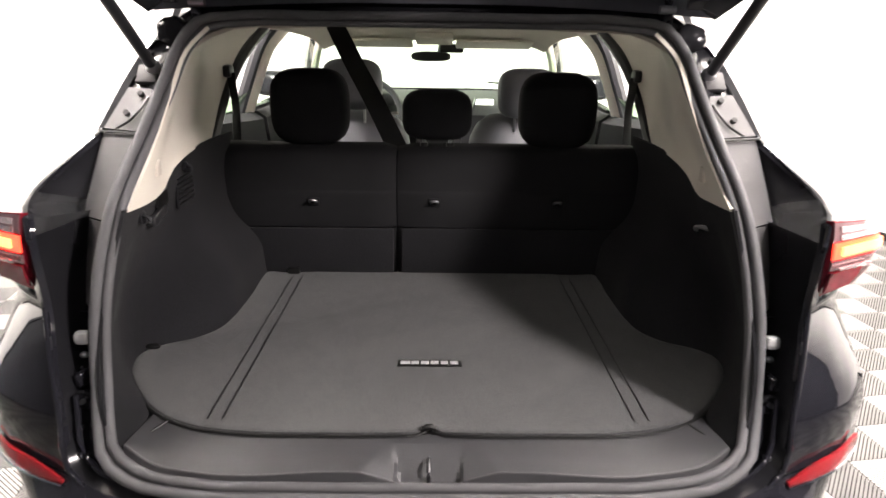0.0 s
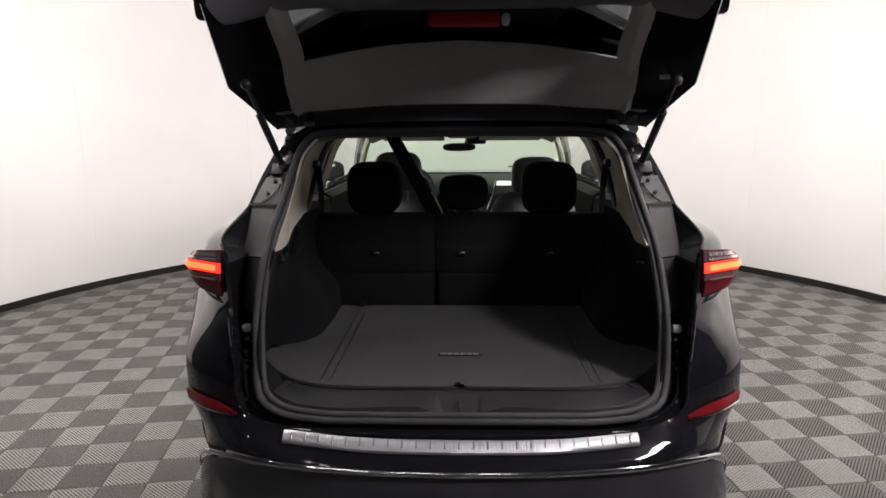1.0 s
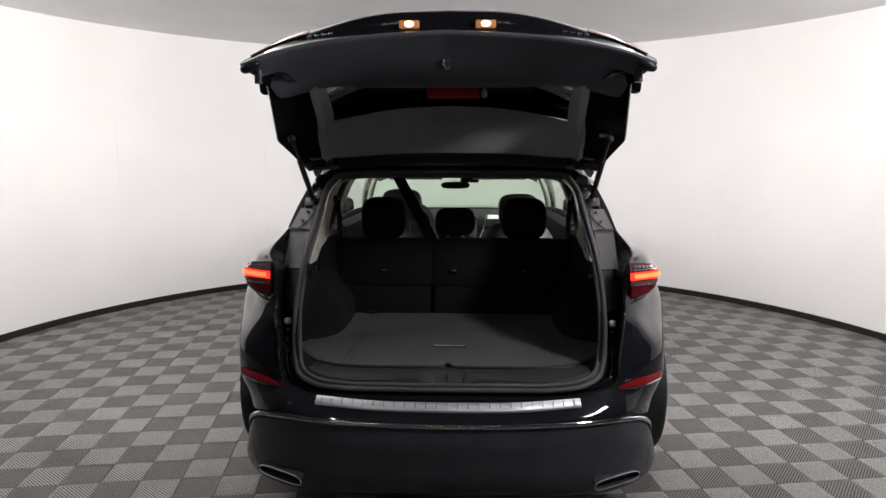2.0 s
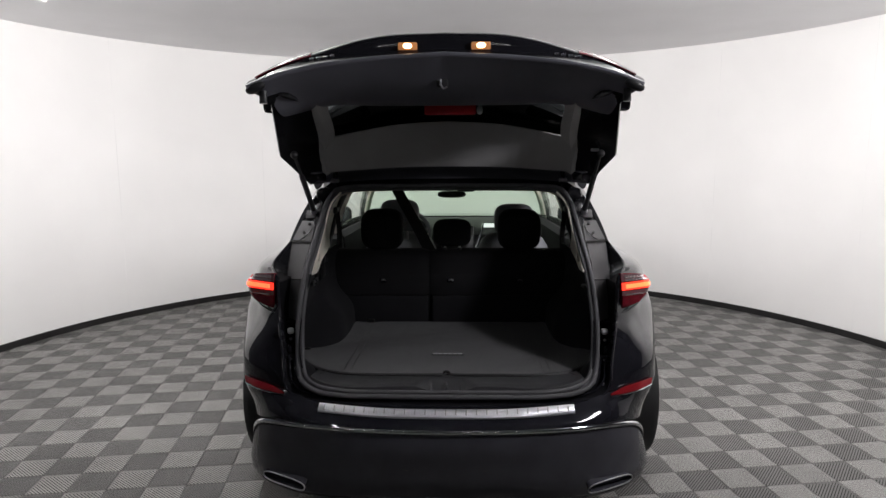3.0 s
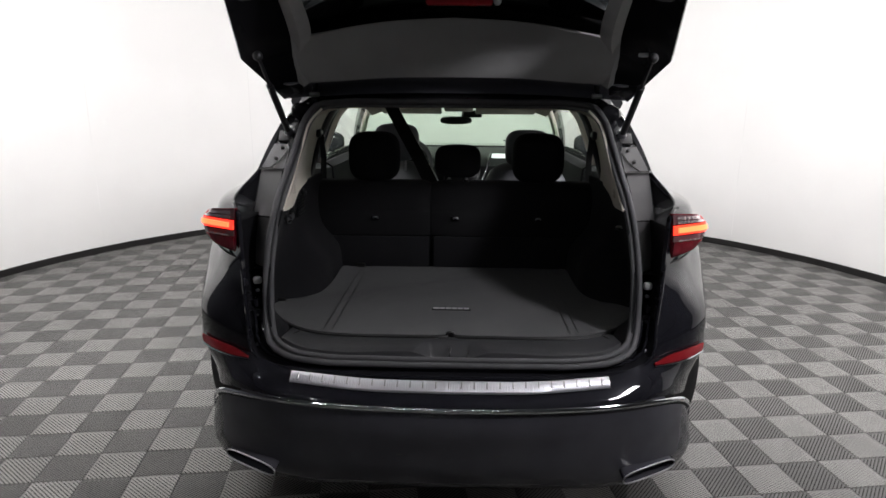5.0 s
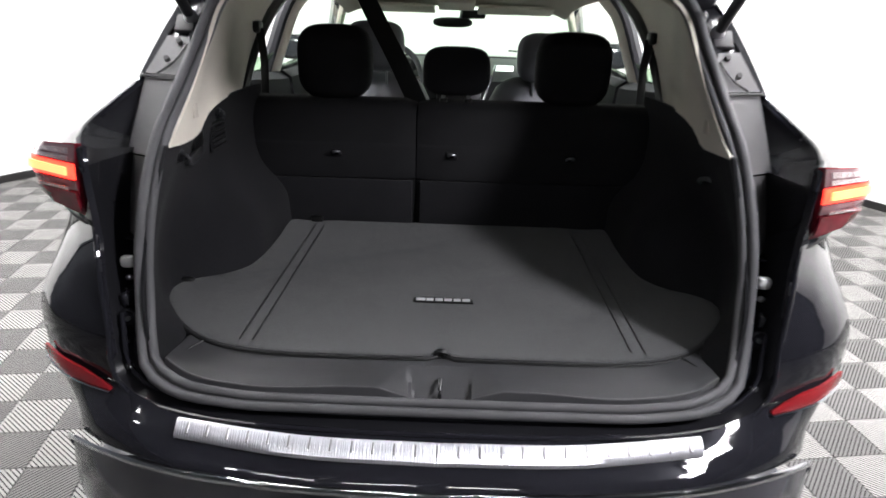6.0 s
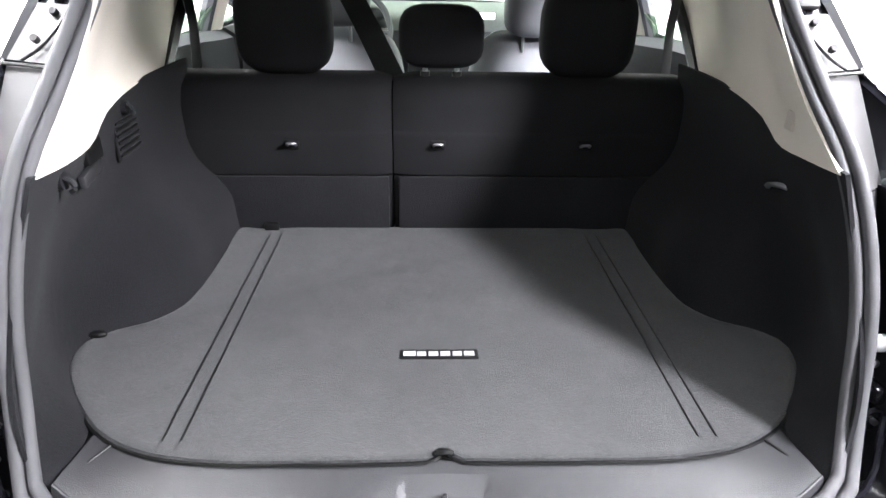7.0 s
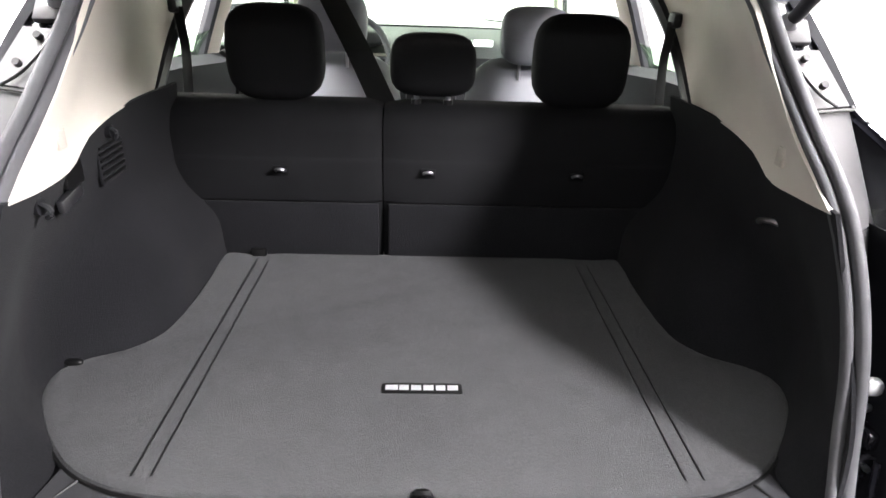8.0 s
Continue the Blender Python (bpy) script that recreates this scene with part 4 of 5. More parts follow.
# latch, lamp strip
latch = part("latch", box((0.040, 0.030, 0.030), (-0.008, 0.112, 1.786), 0.006), SATIN, gate)
part("latch_claw", tube([(-0.012, 0.094, 1.796), (-0.014, 0.090, 1.780), (-0.004, 0.090, 1.766), (0.008, 0.092, 1.772)], 0.004, 6), STEEL, gate)
stop = part("stop_lamp", box((0.200, 0.030, 0.040), (0.014, 0.400, 1.716), 0.008), STOP_RED, gate, "dark red high stop lamp")
part("stop_lamp_end", cushion((0.128, 0.398, 1.714), (0.024, 0.034, 0.034), 2.6, 10), BADGE_LIGHT, gate)

# grey panels, hinge bracket and small hardware in the opening's gutter
def quad_rows(a, b, c, d, s, n=6, bow=(0, 0, 0)):
    """Rows from the edge a-b to the edge d-c, bowed in the middle."""
    A, B, C, D = (Vector((p[0] * s, p[1], p[2])) for p in (a, b, c, d))
    up = Vector((bow[0] * s, bow[1], bow[2]))
    out = []
    for i in range(n + 1):
        l, r = A.lerp(D, i / n), B.lerp(C, i / n)
        out.append([l.lerp(r, j / n) + up * math.sin(math.pi * j / n) * math.sin(math.pi * i / n) for j in range(n + 1)])
    return out


for s in (1, -1):
    a_, b_, c_, d_ = (0.568, 0.520, 1.181), (0.668, 0.570, 1.177), (0.655, 0.424, 1.045), (0.574, 0.345, 1.058)
    part("channel_panel", thick(grid(quad_rows(a_, b_, c_, d_, s)), 0.004), CHANNEL, car, "grey filler panel in the gutter")
    low = quad_rows((0.575, 0.346, 1.054), (0.655, 0.424, 1.041), (0.652, 0.365, 0.900), (0.584, 0.282, 0.905), s, bow=(0, 0.004, 0))
    part("channel_panel", thick(grid(low), 0.004), CHANNEL, car)
    part("panel_seam", tube([(0.566 * s, 0.514, 1.184), (0.62 * s, 0.540, 1.183), (0.672 * s, 0.566, 1.181)], 0.0030, 6), BADGE_DARK, car)
    plate_rows = quad_rows((0.580, 0.636, 1.258), (0.640, 0.648, 1.260), (0.666, 0.570, 1.186), (0.570, 0.520, 1.188), s)
    br = part("hinge_bracket", thick(grid(plate_rows), 0.004), CHANNEL, car, "grey hinge bracket with two bolts")
    for x, y, z in ((0.603, 0.622, 1.247), (0.613, 0.570, 1.214)):
        part("bolt", disc((x * s, y - 0.004, z + 0.003), 0.0060, 0.010, (0, -0.8, 0.6), 8), CHANNEL, br)
    # thin black bar standing for the shade in the bracket's fold
    part("bracket_crease_shade", tube(spline(flip([(0.584, 0.606, 1.243), (0.588, 0.575, 1.225), (0.606, 0.548, 1.202), (0.626, 0.538, 1.190)], s), 10), 0.0026, 6), BADGE_DARK, br)
    inner_edge = [(0.662, 0.574, 1.188), (0.640, 0.650, 1.262), (0.606, 0.716, 1.330)]
    outer_edge = [(0.677, 0.566, 1.183), (0.657, 0.646, 1.260), (0.626, 0.716, 1.338)]
    part("body_flange", thick(grid([spline(flip(inner_edge, s), 8), spline(flip(outer_edge, s), 8)]), 0.004), MATT_BLACK, car, "matt black flange beside the hinge bracket")
    part("gutter_plug", disc((0.596 * s, 0.226, 0.772), 0.014, 0.016, (0, -1, 0.1), 16), PAINT, car)
    part("plug_pin", disc((0.596 * s, 0.216, 0.773), 0.0045, 0.008, (0, -1, 0.1), 10), STEEL, car)
    part("gutter_ledge", box((0.060, 0.030, 0.006), (0.622 * s, 0.335, 0.893), 0.002), PAINT, car)
    for x, y, z, r in ((0.606, 0.262, 0.838, 0.007), (0.601, 0.203, 0.730, 0.007), (0.586, 0.176, 0.694, 0.008), (0.618, 0.262, 0.812, 0.005), (0.690, 0.342, 1.092, 0.005), (0.698, 0.366, 1.096, 0.005)):
        part("gutter_stud", cushion((x * s, y, z), (2 * r, 1.6 * r, 1.7 * r), 2.2, 8), STEEL, car)
    grommet = [Vector((0.596 * s, 0.222, 0.772)) + 0.017 * Vector((math.cos(q) * 0.9, -0.1, math.sin(q))) for q in (2 * math.pi * k / 20 for k in range(20))]
    part("grommet", tube(grommet, 0.004, 6, closed=True), GUTTER, car)
    part("buffer", cushion((0.606 * s, 0.266, 0.870), (0.026, 0.020, 0.024), 3.5, 8), BADGE_LIGHT, car)
    part("catch_block", box((0.018, 0.03, 0.028), (0.603 * s, 0.240, 0.805), 0.006), PAINT, car)
    part("strut_mount", box((0.044, 0.014, 0.046), (0.604 * s, 0.668, 1.284), 0.004, Euler((radians(-42), 0, 0)).to_matrix()), CHANNEL, car, "grey strut mount")
    boot = cushion((0.552 * s, 0.700, 1.372), (0.070, 0.05, 0.060), 2.3, 12)
    for v in boot.verts:
        v.co += 0.007 * noise.noise_vector(v.co * 60)
    part("hinge_boot", boot, GUTTER, car, "crumpled glossy boot at the hinge")
    arm = part("hinge_arm", tube(spline(flip([(0.500, 0.700, 1.400), (0.512, 0.735, 1.425), (0.505, 0.730, 1.455), (0.495, 0.700, 1.478)], s), 10), 0.010, 8, flat=0.6), PAINT, car)
    part("hinge_pin", disc((0.506 * s, 0.728, 1.430), 0.009, 0.034, (1, 0, 0), 12), STEEL, arm)

# ---- boot lining ----
FLOOR_Z = 0.705
part("boot_floor", box((1.22, 0.82, 0.03), (0, 0.62, FLOOR_Z - 0.015), 0.005), PLASTIC, car)
# sill trim with the catch recess
SO = [(0, 0.122, 0.676), (0.16, 0.122, 0.676), (0.36, 0.118, 0.674), (0.46, 0.132, 0.686), (0.512, 0.160, 0.700)]
SI = [(0, 0.211, 0.712), (0.16, 0.207, 0.712), (0.34, 0.211, 0.712), (0.42, 0.226, 0.712), (0.470, 0.250, 0.713), (0.503, 0.274, 0.714)]
so, si = sym(SO, 90), sym(SI, 90)


def sill_rows():
    """Rows from the seal to the mat, with a recess round the striker."""
    rows = []
    for t, lift in ((0, -0.014), (0.0, 0.006), (0.035, 0.0165), (0.05, 0.0205), (0.07, 0.0210), (0.09, 0.0195), (0.16, 0.0185), (0.25, 0.0170), (0.35, 0.0148), (0.45, 0.012), (0.55, 0.0098), (0.65, 0.0076), (0.72, 0.006), (0.775, 0.005), (0.82, 0.004), (1.0, 0.0)):
        deep = min(1.0, max(0.0, (0.775 - t) / 0.55)) if lift >= 0 else 0.0
        row = []
        for a, b in zip(so, si):
            x = abs(a.x)
            u = min(t / 0.79, 1.0)
            outer_x, inner_x = 0.118 - 0.040 * u, 0.046 + 0.014 * u
            rim_x = inner_x + 0.006
            d = 0.50 * min(1.0, max(0.0, (outer_x - x) / (outer_x - rim_x))) + 0.50 * min(1.0, max(0.0, (rim_x - x) / (rim_x - inner_x)))
            q = a.lerp(b, t)
            row.append(q + Vector((0, 0, lift - (0.015 + 1.2 * max(lift, 0)) * d * deep)))
        rows.append(row)
    return rows


sill = part("sill_trim", grid(sill_rows()), SILL, car, "charcoal plastic sill trim with a catch recess", angle=14)
part("striker", tube(spline([(0.0, 0.148, 0.650), (0.0, 0.144, 0.693), (0.0, 0.160, 0.699), (0.0, 0.170, 0.66)], 12), 0.0034, 8), SATIN, sill, "dark steel striker loop")
for s in (1, -1):
    joint = spline(flip([(0.470, 0.244, 0.7150), (0.492, 0.206, 0.712), (0.508, 0.168, 0.703)], s), 8)
    part("sill_joint", tube(joint, 0.0022, 6), BADGE_DARK, sill)
    # side lining: lower panel with a wheel-arch bulge, and its shelf
    lv = [[(0.514, 0.160, 0.694), (0.512, 0.225, 0.705), (0.528, 0.296, 0.706), (0.572, 0.356, 0.706), (0.620, 0.434, 0.706), (0.626, 0.49, 0.706), (0.594, 0.526, 0.706), (0.545, 0.560, 0.706), (0.492, 0.63, 0.704), (0.480, 0.82, 0.700), (0.472, 1.03, 0.700)],
          [(0.540, 0.175, 0.728), (0.552, 0.240, 0.745), (0.574, 0.305, 0.748), (0.606, 0.366, 0.748), (0.634, 0.438, 0.748), (0.634, 0.50, 0.748), (0.604, 0.545, 0.748), (0.553, 0.580, 0.748), (0.498, 0.65, 0.748), (0.486, 0.82, 0.748), (0.477, 1.03, 0.748)],
          [(0.562, 0.205, 0.800), (0.574, 0.262, 0.805), (0.595, 0.32, 0.806), (0.618, 0.38, 0.806), (0.637, 0.445, 0.806), (0.634, 0.51, 0.806), (0.610, 0.560, 0.806), (0.562, 0.600, 0.806), (0.507, 0.67, 0.806), (0.492, 0.82, 0.800), (0.482, 1.03, 0.800)],
          [(0.565, 0.250, 0.900), (0.573, 0.30, 0.900), (0.588, 0.35, 0.900), (0.606, 0.40, 0.900), (0.622, 0.46, 0.900), (0.622, 0.53, 0.900), (0.612, 0.58, 0.900), (0.596, 0.63, 0.900), (0.574, 0.69, 0.900), (0.560, 0.82, 0.900), (0.552, 1.03, 0.900)],
          [(0.553, 0.298, 1.000), (0.560, 0.34, 1.000), (0.568, 0.38, 1.000), (0.576, 0.42, 1.000), (0.585, 0.47, 1.000), (0.588, 0.55, 1.000), (0.586, 0.60, 1.005), (0.584, 0.65, 1.010), (0.580, 0.72, 1.020), (0.574, 0.84, 1.025), (0.570, 1.03, 1.025)],
          [(0.540, 0.338, 1.080), (0.545, 0.37, 1.076), (0.549, 0.40, 1.072), (0.552, 0.44, 1.070), (0.556, 0.50, 1.068), (0.560, 0.56, 1.076), (0.562, 0.605, 1.100), (0.562, 0.65, 1.110), (0.562, 0.72, 1.113), (0.562, 0.86, 1.114), (0.560, 1.03, 1.108)]]
    lv[-1] = [(x, y, z + (0.016 if s > 0 else 0.0) * max(0, 1 - abs(y - 0.40) / 0.22)) for x, y, z in lv[-1]]
    cols = [spline(flip(l, s), 40) for l in lv]
    rows = [spline([c[k] for c in cols], 18) for k in range(40)]
    lining = part("side_lining", thick(grid(rows), 0.006), LINING, car, "charcoal felt boot side lining")
    # cream pillar trim above it
    pl = [[(0.543, 0.350, 1.074), (0.548, 0.44, 1.064), (0.562, 0.56, 1.068), (0.566, 0.61, 1.094), (0.570, 0.78, 1.108), (0.585, 0.94, 1.100), (0.606, 1.00, 1.085), (0.630, 1.06, 1.070)],
          [(0.535, 0.462, 1.160), (0.545, 0.53, 1.160), (0.566, 0.60, 1.160), (0.578, 0.70, 1.165), (0.588, 0.82, 1.170), (0.603, 0.97, 1.175), (0.612, 1.08, 1.177), (0.630, 1.20, 1.178)],
          [(0.525, 0.572, 1.262), (0.533, 0.62, 1.264), (0.552, 0.68, 1.266), (0.568, 0.77, 1.268), (0.580, 0.87, 1.270), (0.600, 1.00, 1.272), (0.610, 1.16, 1.268), (0.622, 1.32, 1.264)],
          [(0.508, 0.650, 1.345), (0.516, 0.695, 1.350), (0.535, 0.76, 1.352), (0.552, 0.83, 1.354), (0.570, 0.90, 1.358), (0.588, 1.01, 1.360), (0.602, 1.25, 1.350), (0.610, 1.48, 1.338)],
          [(0.475, 0.685, 1.384), (0.482, 0.72, 1.388), (0.495, 0.77, 1.392), (0.512, 0.83, 1.396), (0.530, 0.90, 1.402), (0.552, 1.01, 1.410), (0.576, 1.30, 1.404), (0.590, 1.62, 1.392)]]
    pl[0] = [(x, y, z + (0.016 if s > 0 else 0.0) * max(0, 1 - abs(y - 0.40) / 0.22)) for x, y, z in pl[0]]
    pl = [[(x + (0, 0, -0.004, -0.013, -0.004, 0.006, 0.006, 0)[i], y, z) for i, (x, y, z) in enumerate(l)] for l in pl]
    cols = [spline(flip(l, s), 26) for l in pl]
    rows = [spline([c[k] for c in cols], 20) for k in range(26)]
    trim = part("rear_pillar_trim", thick(grid(rows), 0.008), CREAM, car, "cream rear pillar trim")
    part("clip_cover", box((0.006, 0.022, 0.030), (0.541 * s, 0.508, 1.118), 0.002), HEADLINER, trim)
    if s < 0:
        # hook, grip and vent
        part("bag_hook", disc((-0.558, 0.445, 1.036), 0.0135, 0.010, (1, 0, 0), 14), SATIN, lining)
        part("hook_arm", tube(spline([(-0.552, 0.440, 1.042), (-0.538, 0.438, 1.036), (-0.537, 0.438, 1.026), (-0.546, 0.440, 1.020)], 8), 0.004, 6), PLASTIC, lining)
        part("recess_grip", box((0.012, 0.054, 0.040), (-0.566, 0.562, 1.046), 0.004), BADGE_DARK, lining)
        part("grip_lip", box((0.012, 0.066, 0.022), (-0.567, 0.545, 1.012), 0.004, Euler((radians(10), 0, 0)).to_matrix()), STEEL, lining, "small metal grip edge")
        vent = part("air_vent", box((0.006, 0.090, 0.078), (-0.572, 0.705, 1.030), 0.002), LINING, car, "slotted vent")
        for k in range(6):
            part("slat", box((0.005, 0.086, 0.0045), (-0.5675, 0.705, 1.001 + 0.0115 * k), 0.001), BADGE_DARK, vent)
        part("bag_hook", disc((-0.560, 0.694, 1.082), 0.011, 0.012, (1, 0, 0), 14), SATIN, lining)
        part("hook_arm", tube(spline([(-0.552, 0.690, 1.088), (-0.543, 0.688, 1.082), (-0.548, 0.690, 1.070)], 8), 0.0035, 6), PLASTIC, lining)
    else:
        part("side_handle", tube(spline([(0.592, 0.540, 0.992), (0.578, 0.552, 0.994), (0.578, 0.590, 0.980), (0.590, 0.604, 0.972)], 10), 0.0050, 6), STEEL, lining, "small metal tie loop")

# ---- seats ----
def headrest(parent, at, size, mat, posts=0.03, tilt=0):
    h = part("headrest", cushion(at, size, 3.5, 18, Euler((radians(tilt), 0, 0)).to_matrix()), mat, parent)
    for dx in (-posts, posts):
        part("headrest_post", tube([(at[0] + dx, at[1], at[2] - size[2] / 2 - 0.055), (at[0] + dx, at[1], at[2] - size[2] / 2 + 0.03)], 0.006, 8), STEEL, parent)
    return h


def seat_back(x0, x1):
    """A folding rear seat back: fabric-backed lower panel, padded top."""
    def prof(x):
        return [(x, 0.985, 0.705), (x, 0.978, 0.80), (x, 0.978, 0.85), (x, 0.972, 0.856), (x, 0.966, 0.95), (x, 0.970, 0.957), (x, 0.972, 0.962), (x, 0.975, 1.015), (x, 0.990, 1.055), (x, 1.02, 1.074), (x, 1.07, 1.077), (x, 1.11, 1.055), (x, 1.135, 0.99), (x, 1.15, 0.75)]
    n = 14
    rows = []
    for k in range(n + 1):
        u = k / n
        x = x0 + (x1 - x0) * u
        e = min(u, 1 - u) * abs(x1 - x0)
        r = 0.012
        d = r - math.sqrt(max(0, r * r - (r - min(e, r)) ** 2))
        rows.append([(p[0], p[1] + d, p[2] - (d if p[2] > 1.0 else 0)) for p in prof(x)])
    return grid(rows)


wide = part("rear_seat_back", seat_back(-0.0965, 0.605), SEAT, car, "black rear seat back, wider part")
narrow = part("rear_seat_back", seat_back(-0.605, -0.0995), SEAT, car, "black rear seat back, narrower part")
for owner, x0, x1 in ((wide, -0.085, 0.575), (narrow, -0.575, -0.108)):
    part("carpet_back", box((x1 - x0, 0.010, 0.138), ((x0 + x1) / 2, 0.976, 0.782), 0.004), LINING, owner, "felt-covered lower seat back")
for owner, x in ((narrow, -0.326), (wide, 0.006), (wide, 0.345)):
    a = part("tether_anchor", tube(spline([(x - 0.010, 0.968, 0.927), (x - 0.006, 0.948, 0.937), (x + 0.006, 0.948, 0.937), (x + 0.010, 0.968, 0.927)], 10), 0.0034, 6), STEEL, owner, "metal child-seat anchor loop")
    part("anchor_cup", box((0.034, 0.008, 0.022), (x, 0.966, 0.930), 0.003), SEAT, owner)
part("folding_latch", box((0.034, 0.018, 0.020), (-0.392, 0.968, 0.724), 0.004), BADGE_DARK, narrow)
headrest(narrow, (-0.338, 1.06, 1.175), (0.214, 0.115, 0.205), SEAT)
headrest(wide, (0.012, 1.03, 1.161), (0.190, 0.090, 0.135), SEAT, 0.036)
for x in (-0.024, 0.048):
    part("post_collar", disc((x, 1.03, 1.078), 0.011, 0.014, (0, 0, 1), 12), BADGE_DARK, wide)
headrest(wide, (0.345, 1.06, 1.172), (0.214, 0.115, 0.205), SEAT)
part("rear_bench", cushion((0, 1.38, 0.66), (1.20, 0.52, 0.22), 4), SEAT, car)
for x in (-0.345, 0.40):
    fs = part("front_seat", cushion((x, 2.10, 0.735), (0.50, 0.20, 0.60), 3.6, 16, Euler((radians(-12), 0, 0)).to_matrix()), SEAT_GREY, car, "grey front seat")
    part("seat_cushion", cushion((x, 2.35, 0.52), (0.52, 0.56, 0.2), 4, 12), SEAT_GREY, fs)
    headrest(fs, (x, 2.05, 1.148 if x < 0 else 1.118), (0.255, 0.11, 0.21), SEAT_GREY, 0.05, -6)
# seat belts
part("centre_belt", tube(spline([(-0.335, 1.50, 1.405), (-0.25, 1.30, 1.29), (-0.165, 1.17, 1.165), (-0.098, 1.07, 1.055)], 14), 0.030, 8, flat=0.06, up=(0, -0.6, 1)), BELT, car, "black centre seat belt")
for s in (1, -1):
    part("side_belt", tube(spline(flip([(0.592, 1.20, 1.252), (0.590, 1.20, 1.215), (0.583, 1.19, 1.165), (0.580, 1.17, 1.09), (0.580, 1.15, 1.00)], s), 14), 0.017, 8, flat=0.10, up=(0.5 * s, -0.85, 0)), BELT_LIT if s > 0 else BELT, car, "rear seat belt")
    part("belt_guide", box((0.024, 0.045, 0.036), (0.600 * s, 1.205, 1.256), 0.008), SATIN, car)

# ---- dashboard ----
D = [(3.92, 0.955), (3.62, 0.972), (3.25, 0.965), (3.08, 0.945), (3.00, 0.90), (3.02, 0.80), (3.06, 0.62), (3.10, 0.45)]
dash = part("dashboard", thick(grid([[(x, y, z - 0.00 * x) for y, z in D] for x in np.linspace(-0.78, 0.78, 14)]), 0.02), PLASTIC, car, "charcoal dashboard")
part("centre_stack", box((0.26, 0.10, 0.36), (0.03, 2.96, 0.80), 0.02, Euler((radians(-12), 0, 0)).to_matrix()), SATIN, dash)
part("stack_trim", tube(spline([(0.235, 2.93, 1.000), (0.205, 2.91, 0.90), (0.170, 2.88, 0.80)], 8), 0.008, 6), CHROME, dash, "bright stack trim")
part("display", box((0.110, 0.012, 0.030), (0.284, 2.97, 0.979), 0.003), SCREEN, dash, "bright display on the dashboard")
part("gauge_hood", cushion((-0.37, 3.02, 0.985), (0.34, 0.20, 0.09), 3), PLASTIC, dash)
wheel_c = Vector((-0.37, 2.78, 0.93))
ring = []
for k in range(40):
    a = 2 * math.pi * k / 40
    ring.append(wheel_c + Vector((0.188 * math.cos(a), 0.07 * math.sin(a), 0.172 * math.sin(a))))
sw = part("steering_wheel", tube(ring, 0.016, 8, closed=True), SEAT_GREY, car, "grey steering wheel")
part("wheel_hub", cushion(wheel_c, (0.16, 0.06, 0.14), 2.6, 10), SATIN, sw)
for a in (0, 180, 270):
    q = radians(a)
    part("spoke", tube([wheel_c, wheel_c + Vector((0.185 * math.cos(q), 0.07 * math.sin(q), 0.17 * math.sin(q)))], 0.014, 6), CHROME, sw)
mir = part("inside_mirror", cushion((-0.02, 3.22, 1.212), (0.235, 0.035, 0.058), 3, 12), BADGE_DARK, car, "black inside mirror")
part("mirror_stem", tube([(0.03, 3.23, 1.235), (0.04, 3.26, 1.31)], 0.012, 8), BADGE_DARK, mir)
part("camera_box", box((0.14, 0.10, 0.05), (0.10, 3.18, 1.262), 0.012), BADGE_DARK, mir)

# ---- boot mat ----
OUT = [(0, 0.207), (0.20, 0.205), (0.34, 0.210), (0.42, 0.226), (0.49, 0.262), (0.545, 0.317), (0.588, 0.377), (0.618, 0.437), (0.622, 0.490), (0.592, 0.524), (0.535, 0.556), (0.495, 0.605), (0.478, 0.70), (0.472, 0.85), (0.468, 0.975), (0.30, 0.978), (0, 0.978)]
half = spline([(x, y, 0) for x, y in OUT], 70)
loop = [Vector((-p.x, p.y, 0)) for p in half[-2:0:-1]] + half
loop = [p + Vector((0, 0.016 * math.exp(-(p.x / 0.020) ** 4), 0)) if p.y < 0.24 else p for p in loop]
mat_bm = bmesh.new()
layers = []
c0 = Vector((0, 0.60, 0))
for k, z in ((1.0, FLOOR_Z + 0.001), (1.002, FLOOR_Z + 0.009), (0.994, FLOOR_Z + 0.014), (0.975, FLOOR_Z + 0.015), (0.955, FLOOR_Z + 0.0125)):
    layers.append([c0 + (p - c0) * k + Vector((0, 0, z)) for p in loop])
grid(layers, mat_bm, close=True)
mat_bm.faces.new([mat_bm.verts.new(p) for p in layers[-1]])
bmesh.ops.remove_doubles(mat_bm, verts=mat_bm.verts, dist=1e-5)
mat_ob = thing("cargo_mat", mat_bm, CARPET, "grey carpet cargo mat lying on the boot floor", "mat")
part("mat_binding", tube([c0 + (p - c0) * 1.004 + Vector((0, 0, FLOOR_Z + 0.0085)) for p in loop if p.y < 0.47], 0.0032, 6), BADGE_DARK, mat_ob)
MZ = FLOOR_Z + 0.0135
for s in (1, -1):
    for xa, xb in ((0.400, 0.390), (0.374, 0.362)):
        part("seam", box((0.0018, 0.69, 0.0015), ((xa + xb) / 2 * s, 0.595, MZ), 0, Euler((0, 0, radians(0.8 * s))).to_matrix()), BADGE_DARK, mat_ob)
badge = part("name_tag", box((0.134, 0.026, 0.0025), (-0.001, 0.452, MZ + 0.0005), 0.001), BADGE_DARK, mat_ob, "small black tag with silver marks")
for k, wd in enumerate((0.021, 0.016, 0.017, 0.017, 0.016, 0.018)):
    part("silver_mark", box((wd, 0.013, 0.0015), (-0.052 + 0.0205 * k, 0.452, MZ + 0.0022), 0.0006), BADGE_LIGHT, badge)
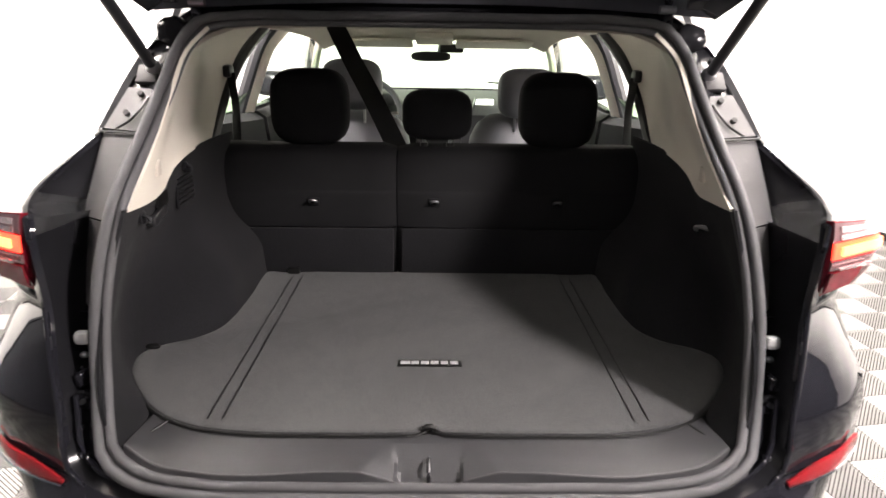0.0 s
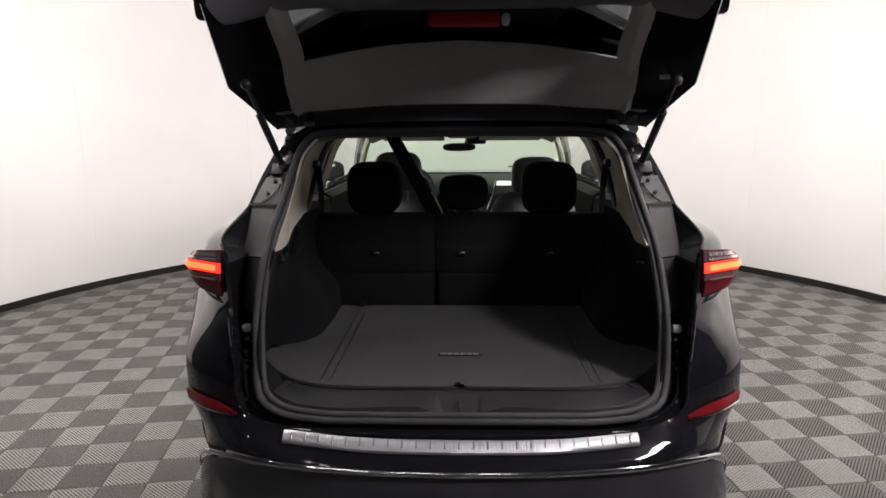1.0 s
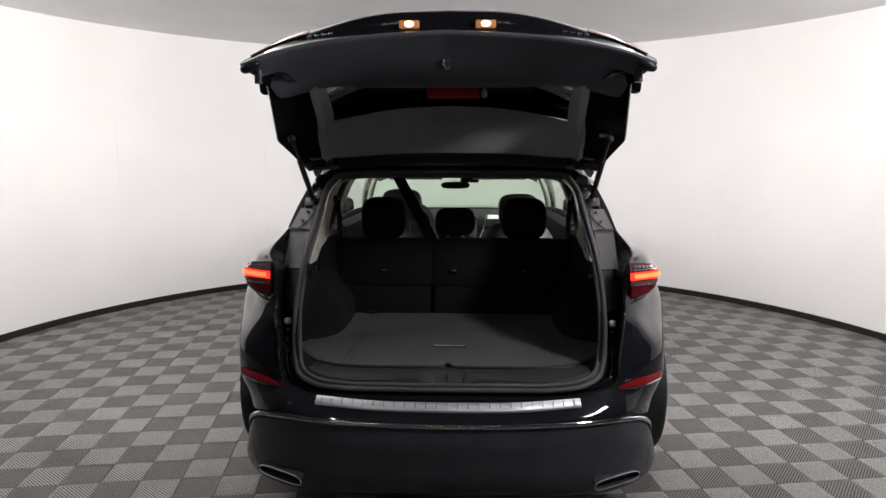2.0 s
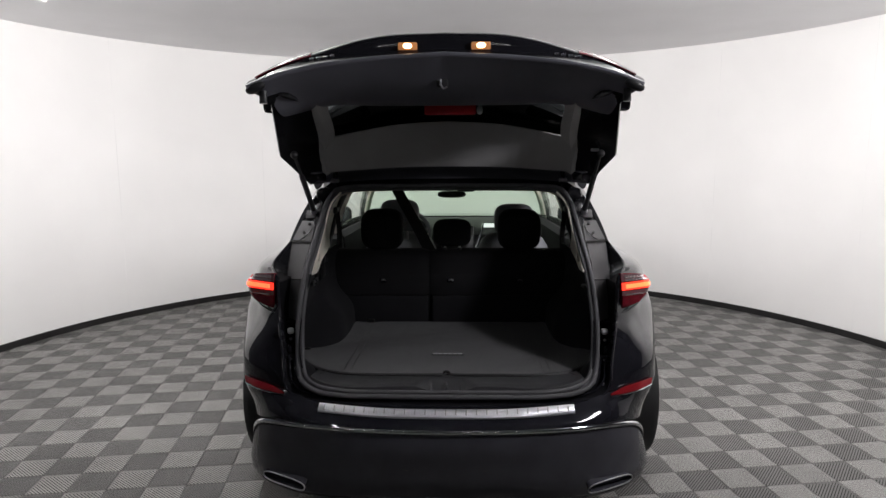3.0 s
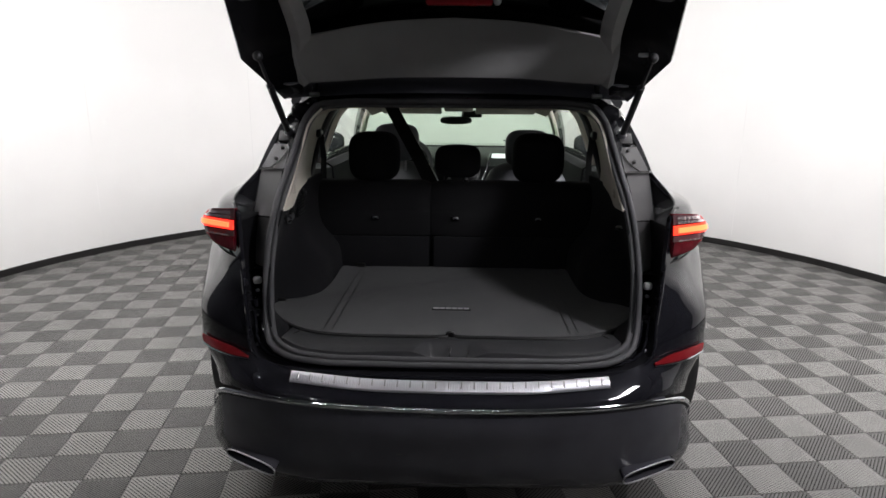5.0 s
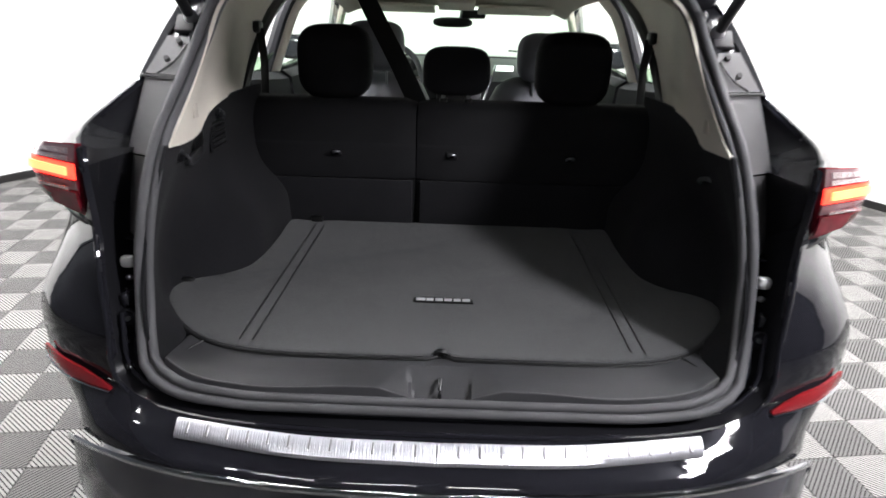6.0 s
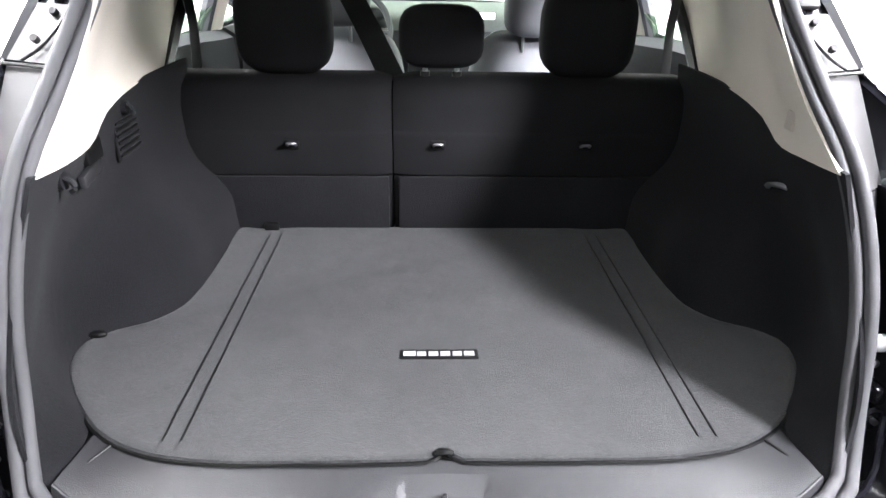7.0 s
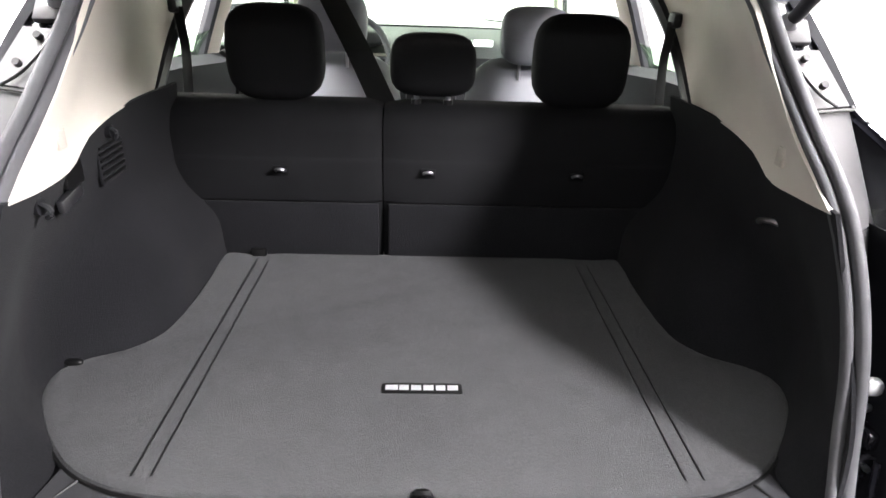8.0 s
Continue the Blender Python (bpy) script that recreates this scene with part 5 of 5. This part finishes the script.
part("mat_hook", cushion((-0.604, 0.510, FLOOR_Z + 0.018), (0.034, 0.016, 0.012), 2.4, 8), BADGE_DARK, mat_ob)
part("mat_notch_loop", tube(spline([(-0.012, 0.222, FLOOR_Z + 0.004), (-0.006, 0.214, FLOOR_Z + 0.022), (0.006, 0.214, FLOOR_Z + 0.022), (0.012, 0.222, FLOOR_Z + 0.004)], 8), 0.005, 6), BADGE_DARK, mat_ob)

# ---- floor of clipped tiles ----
# underlay sheet whose dark colour stands for shade between the tile bars
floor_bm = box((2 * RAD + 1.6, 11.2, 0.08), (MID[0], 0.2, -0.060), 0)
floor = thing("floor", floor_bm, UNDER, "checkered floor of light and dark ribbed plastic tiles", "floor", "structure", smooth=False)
TILE, TURN_F, CORNER = 0.1806, radians(8.4), (1.2553, 1.0476)


def ribbed(flip_ribs):
    """One tile: slanting bars and a rim, top at z = 0."""
    verts, faces = [], []
    h = TILE - 0.003
    step, barw, depth = 0.0164, 0.0112, 0.010
    count = int(2 * h / step)
    for k in range(count + 1):
        c = k * step + 0.004
        strip = []
        for d in (c, c + barw):
            d = min(d, 2 * h)
            strip.append(((d, 0.0) if d <= h else (h, d - h), (0.0, d) if d <= h else (d - h, h)))
        (a, b), (e, f) = strip
        quad = [a, e, f, b]
        if flip_ribs:
            quad = [(h - x, y) for x, y in quad]
        i = len(verts)
        verts += [(x, y, 0.0) for x, y in quad] + [(x, y, -depth) for x, y in quad]
        faces += [(i, i + 1, i + 2, i + 3), (i, i + 4, i + 5, i + 1), (i + 2, i + 6, i + 7, i + 3)]
    return verts, faces


def tile_mesh(name, flip_ribs, mat):
    v, f = ribbed(flip_ribs)
    me = bpy.data.meshes.new(name)
    me.from_pydata(v, [], f)
    me.materials.append(mat)
    return me


LIGHT_ME, DARK_ME = tile_mesh("light_tile", False, TILE_LIGHT), tile_mesh("dark_tile", True, TILE_DARK)
cells = {0: [], 1: []}
near = []
for i in range(-40, 40):
    for j in range(-40, 40):
        gx, gy = i * TILE, j * TILE
        x = CORNER[0] + gx * math.cos(TURN_F) - gy * math.sin(TURN_F)
        y = CORNER[1] + gx * math.sin(TURN_F) + gy * math.cos(TURN_F)
        cx, cy = x - MID[0] + 0.09, y + 0.09
        if y < BACK - 0.1 or abs(cx) > RAD + 0.12 or (cy > MID[1] and math.hypot(cx, cy - MID[1]) > RAD + 0.12):
            continue
        dark = (i + j) % 2
        if 0.1 < y < 1.75 and 0.9 < abs(x) < 2.6:
            near.append((x, y, dark))
        else:
            cells[dark].append((x, y))
near.sort(key=lambda q: math.hypot(abs(q[0]) - 1.3, q[1] - 0.8))
for x, y, dark in near[300:]:
    cells[dark].append((x, y))
for dark, spots in cells.items():
    v0, f0 = ribbed(bool(dark))
    V0 = np.array(v0)
    c, s = math.cos(TURN_F), math.sin(TURN_F)
    rot = np.stack([V0[:, 0] * c - V0[:, 1] * s, V0[:, 0] * s + V0[:, 1] * c, V0[:, 2]], 1)
    verts = np.concatenate([rot + np.array([x, y, 0.0]) for x, y in spots])
    faces = [tuple(a + k * len(v0) for a in f) for k in range(len(spots)) for f in f0]
    me = bpy.data.meshes.new("tiles")
    me.from_pydata(verts.tolist(), [], faces)
    me.materials.append(TILE_DARK if dark else TILE_LIGHT)
    ob = new("dark_tiles" if dark else "light_tiles", me)
    ob.parent = floor
    ob["kind"] = "stuff"
for x, y, dark in near[:300]:
    ob = new("dark_floor_tile" if dark else "light_floor_tile", DARK_ME if dark else LIGHT_ME)
    ob.location = (x, y, 0)
    ob.rotation_euler = (0, 0, TURN_F)
    ob.parent = floor
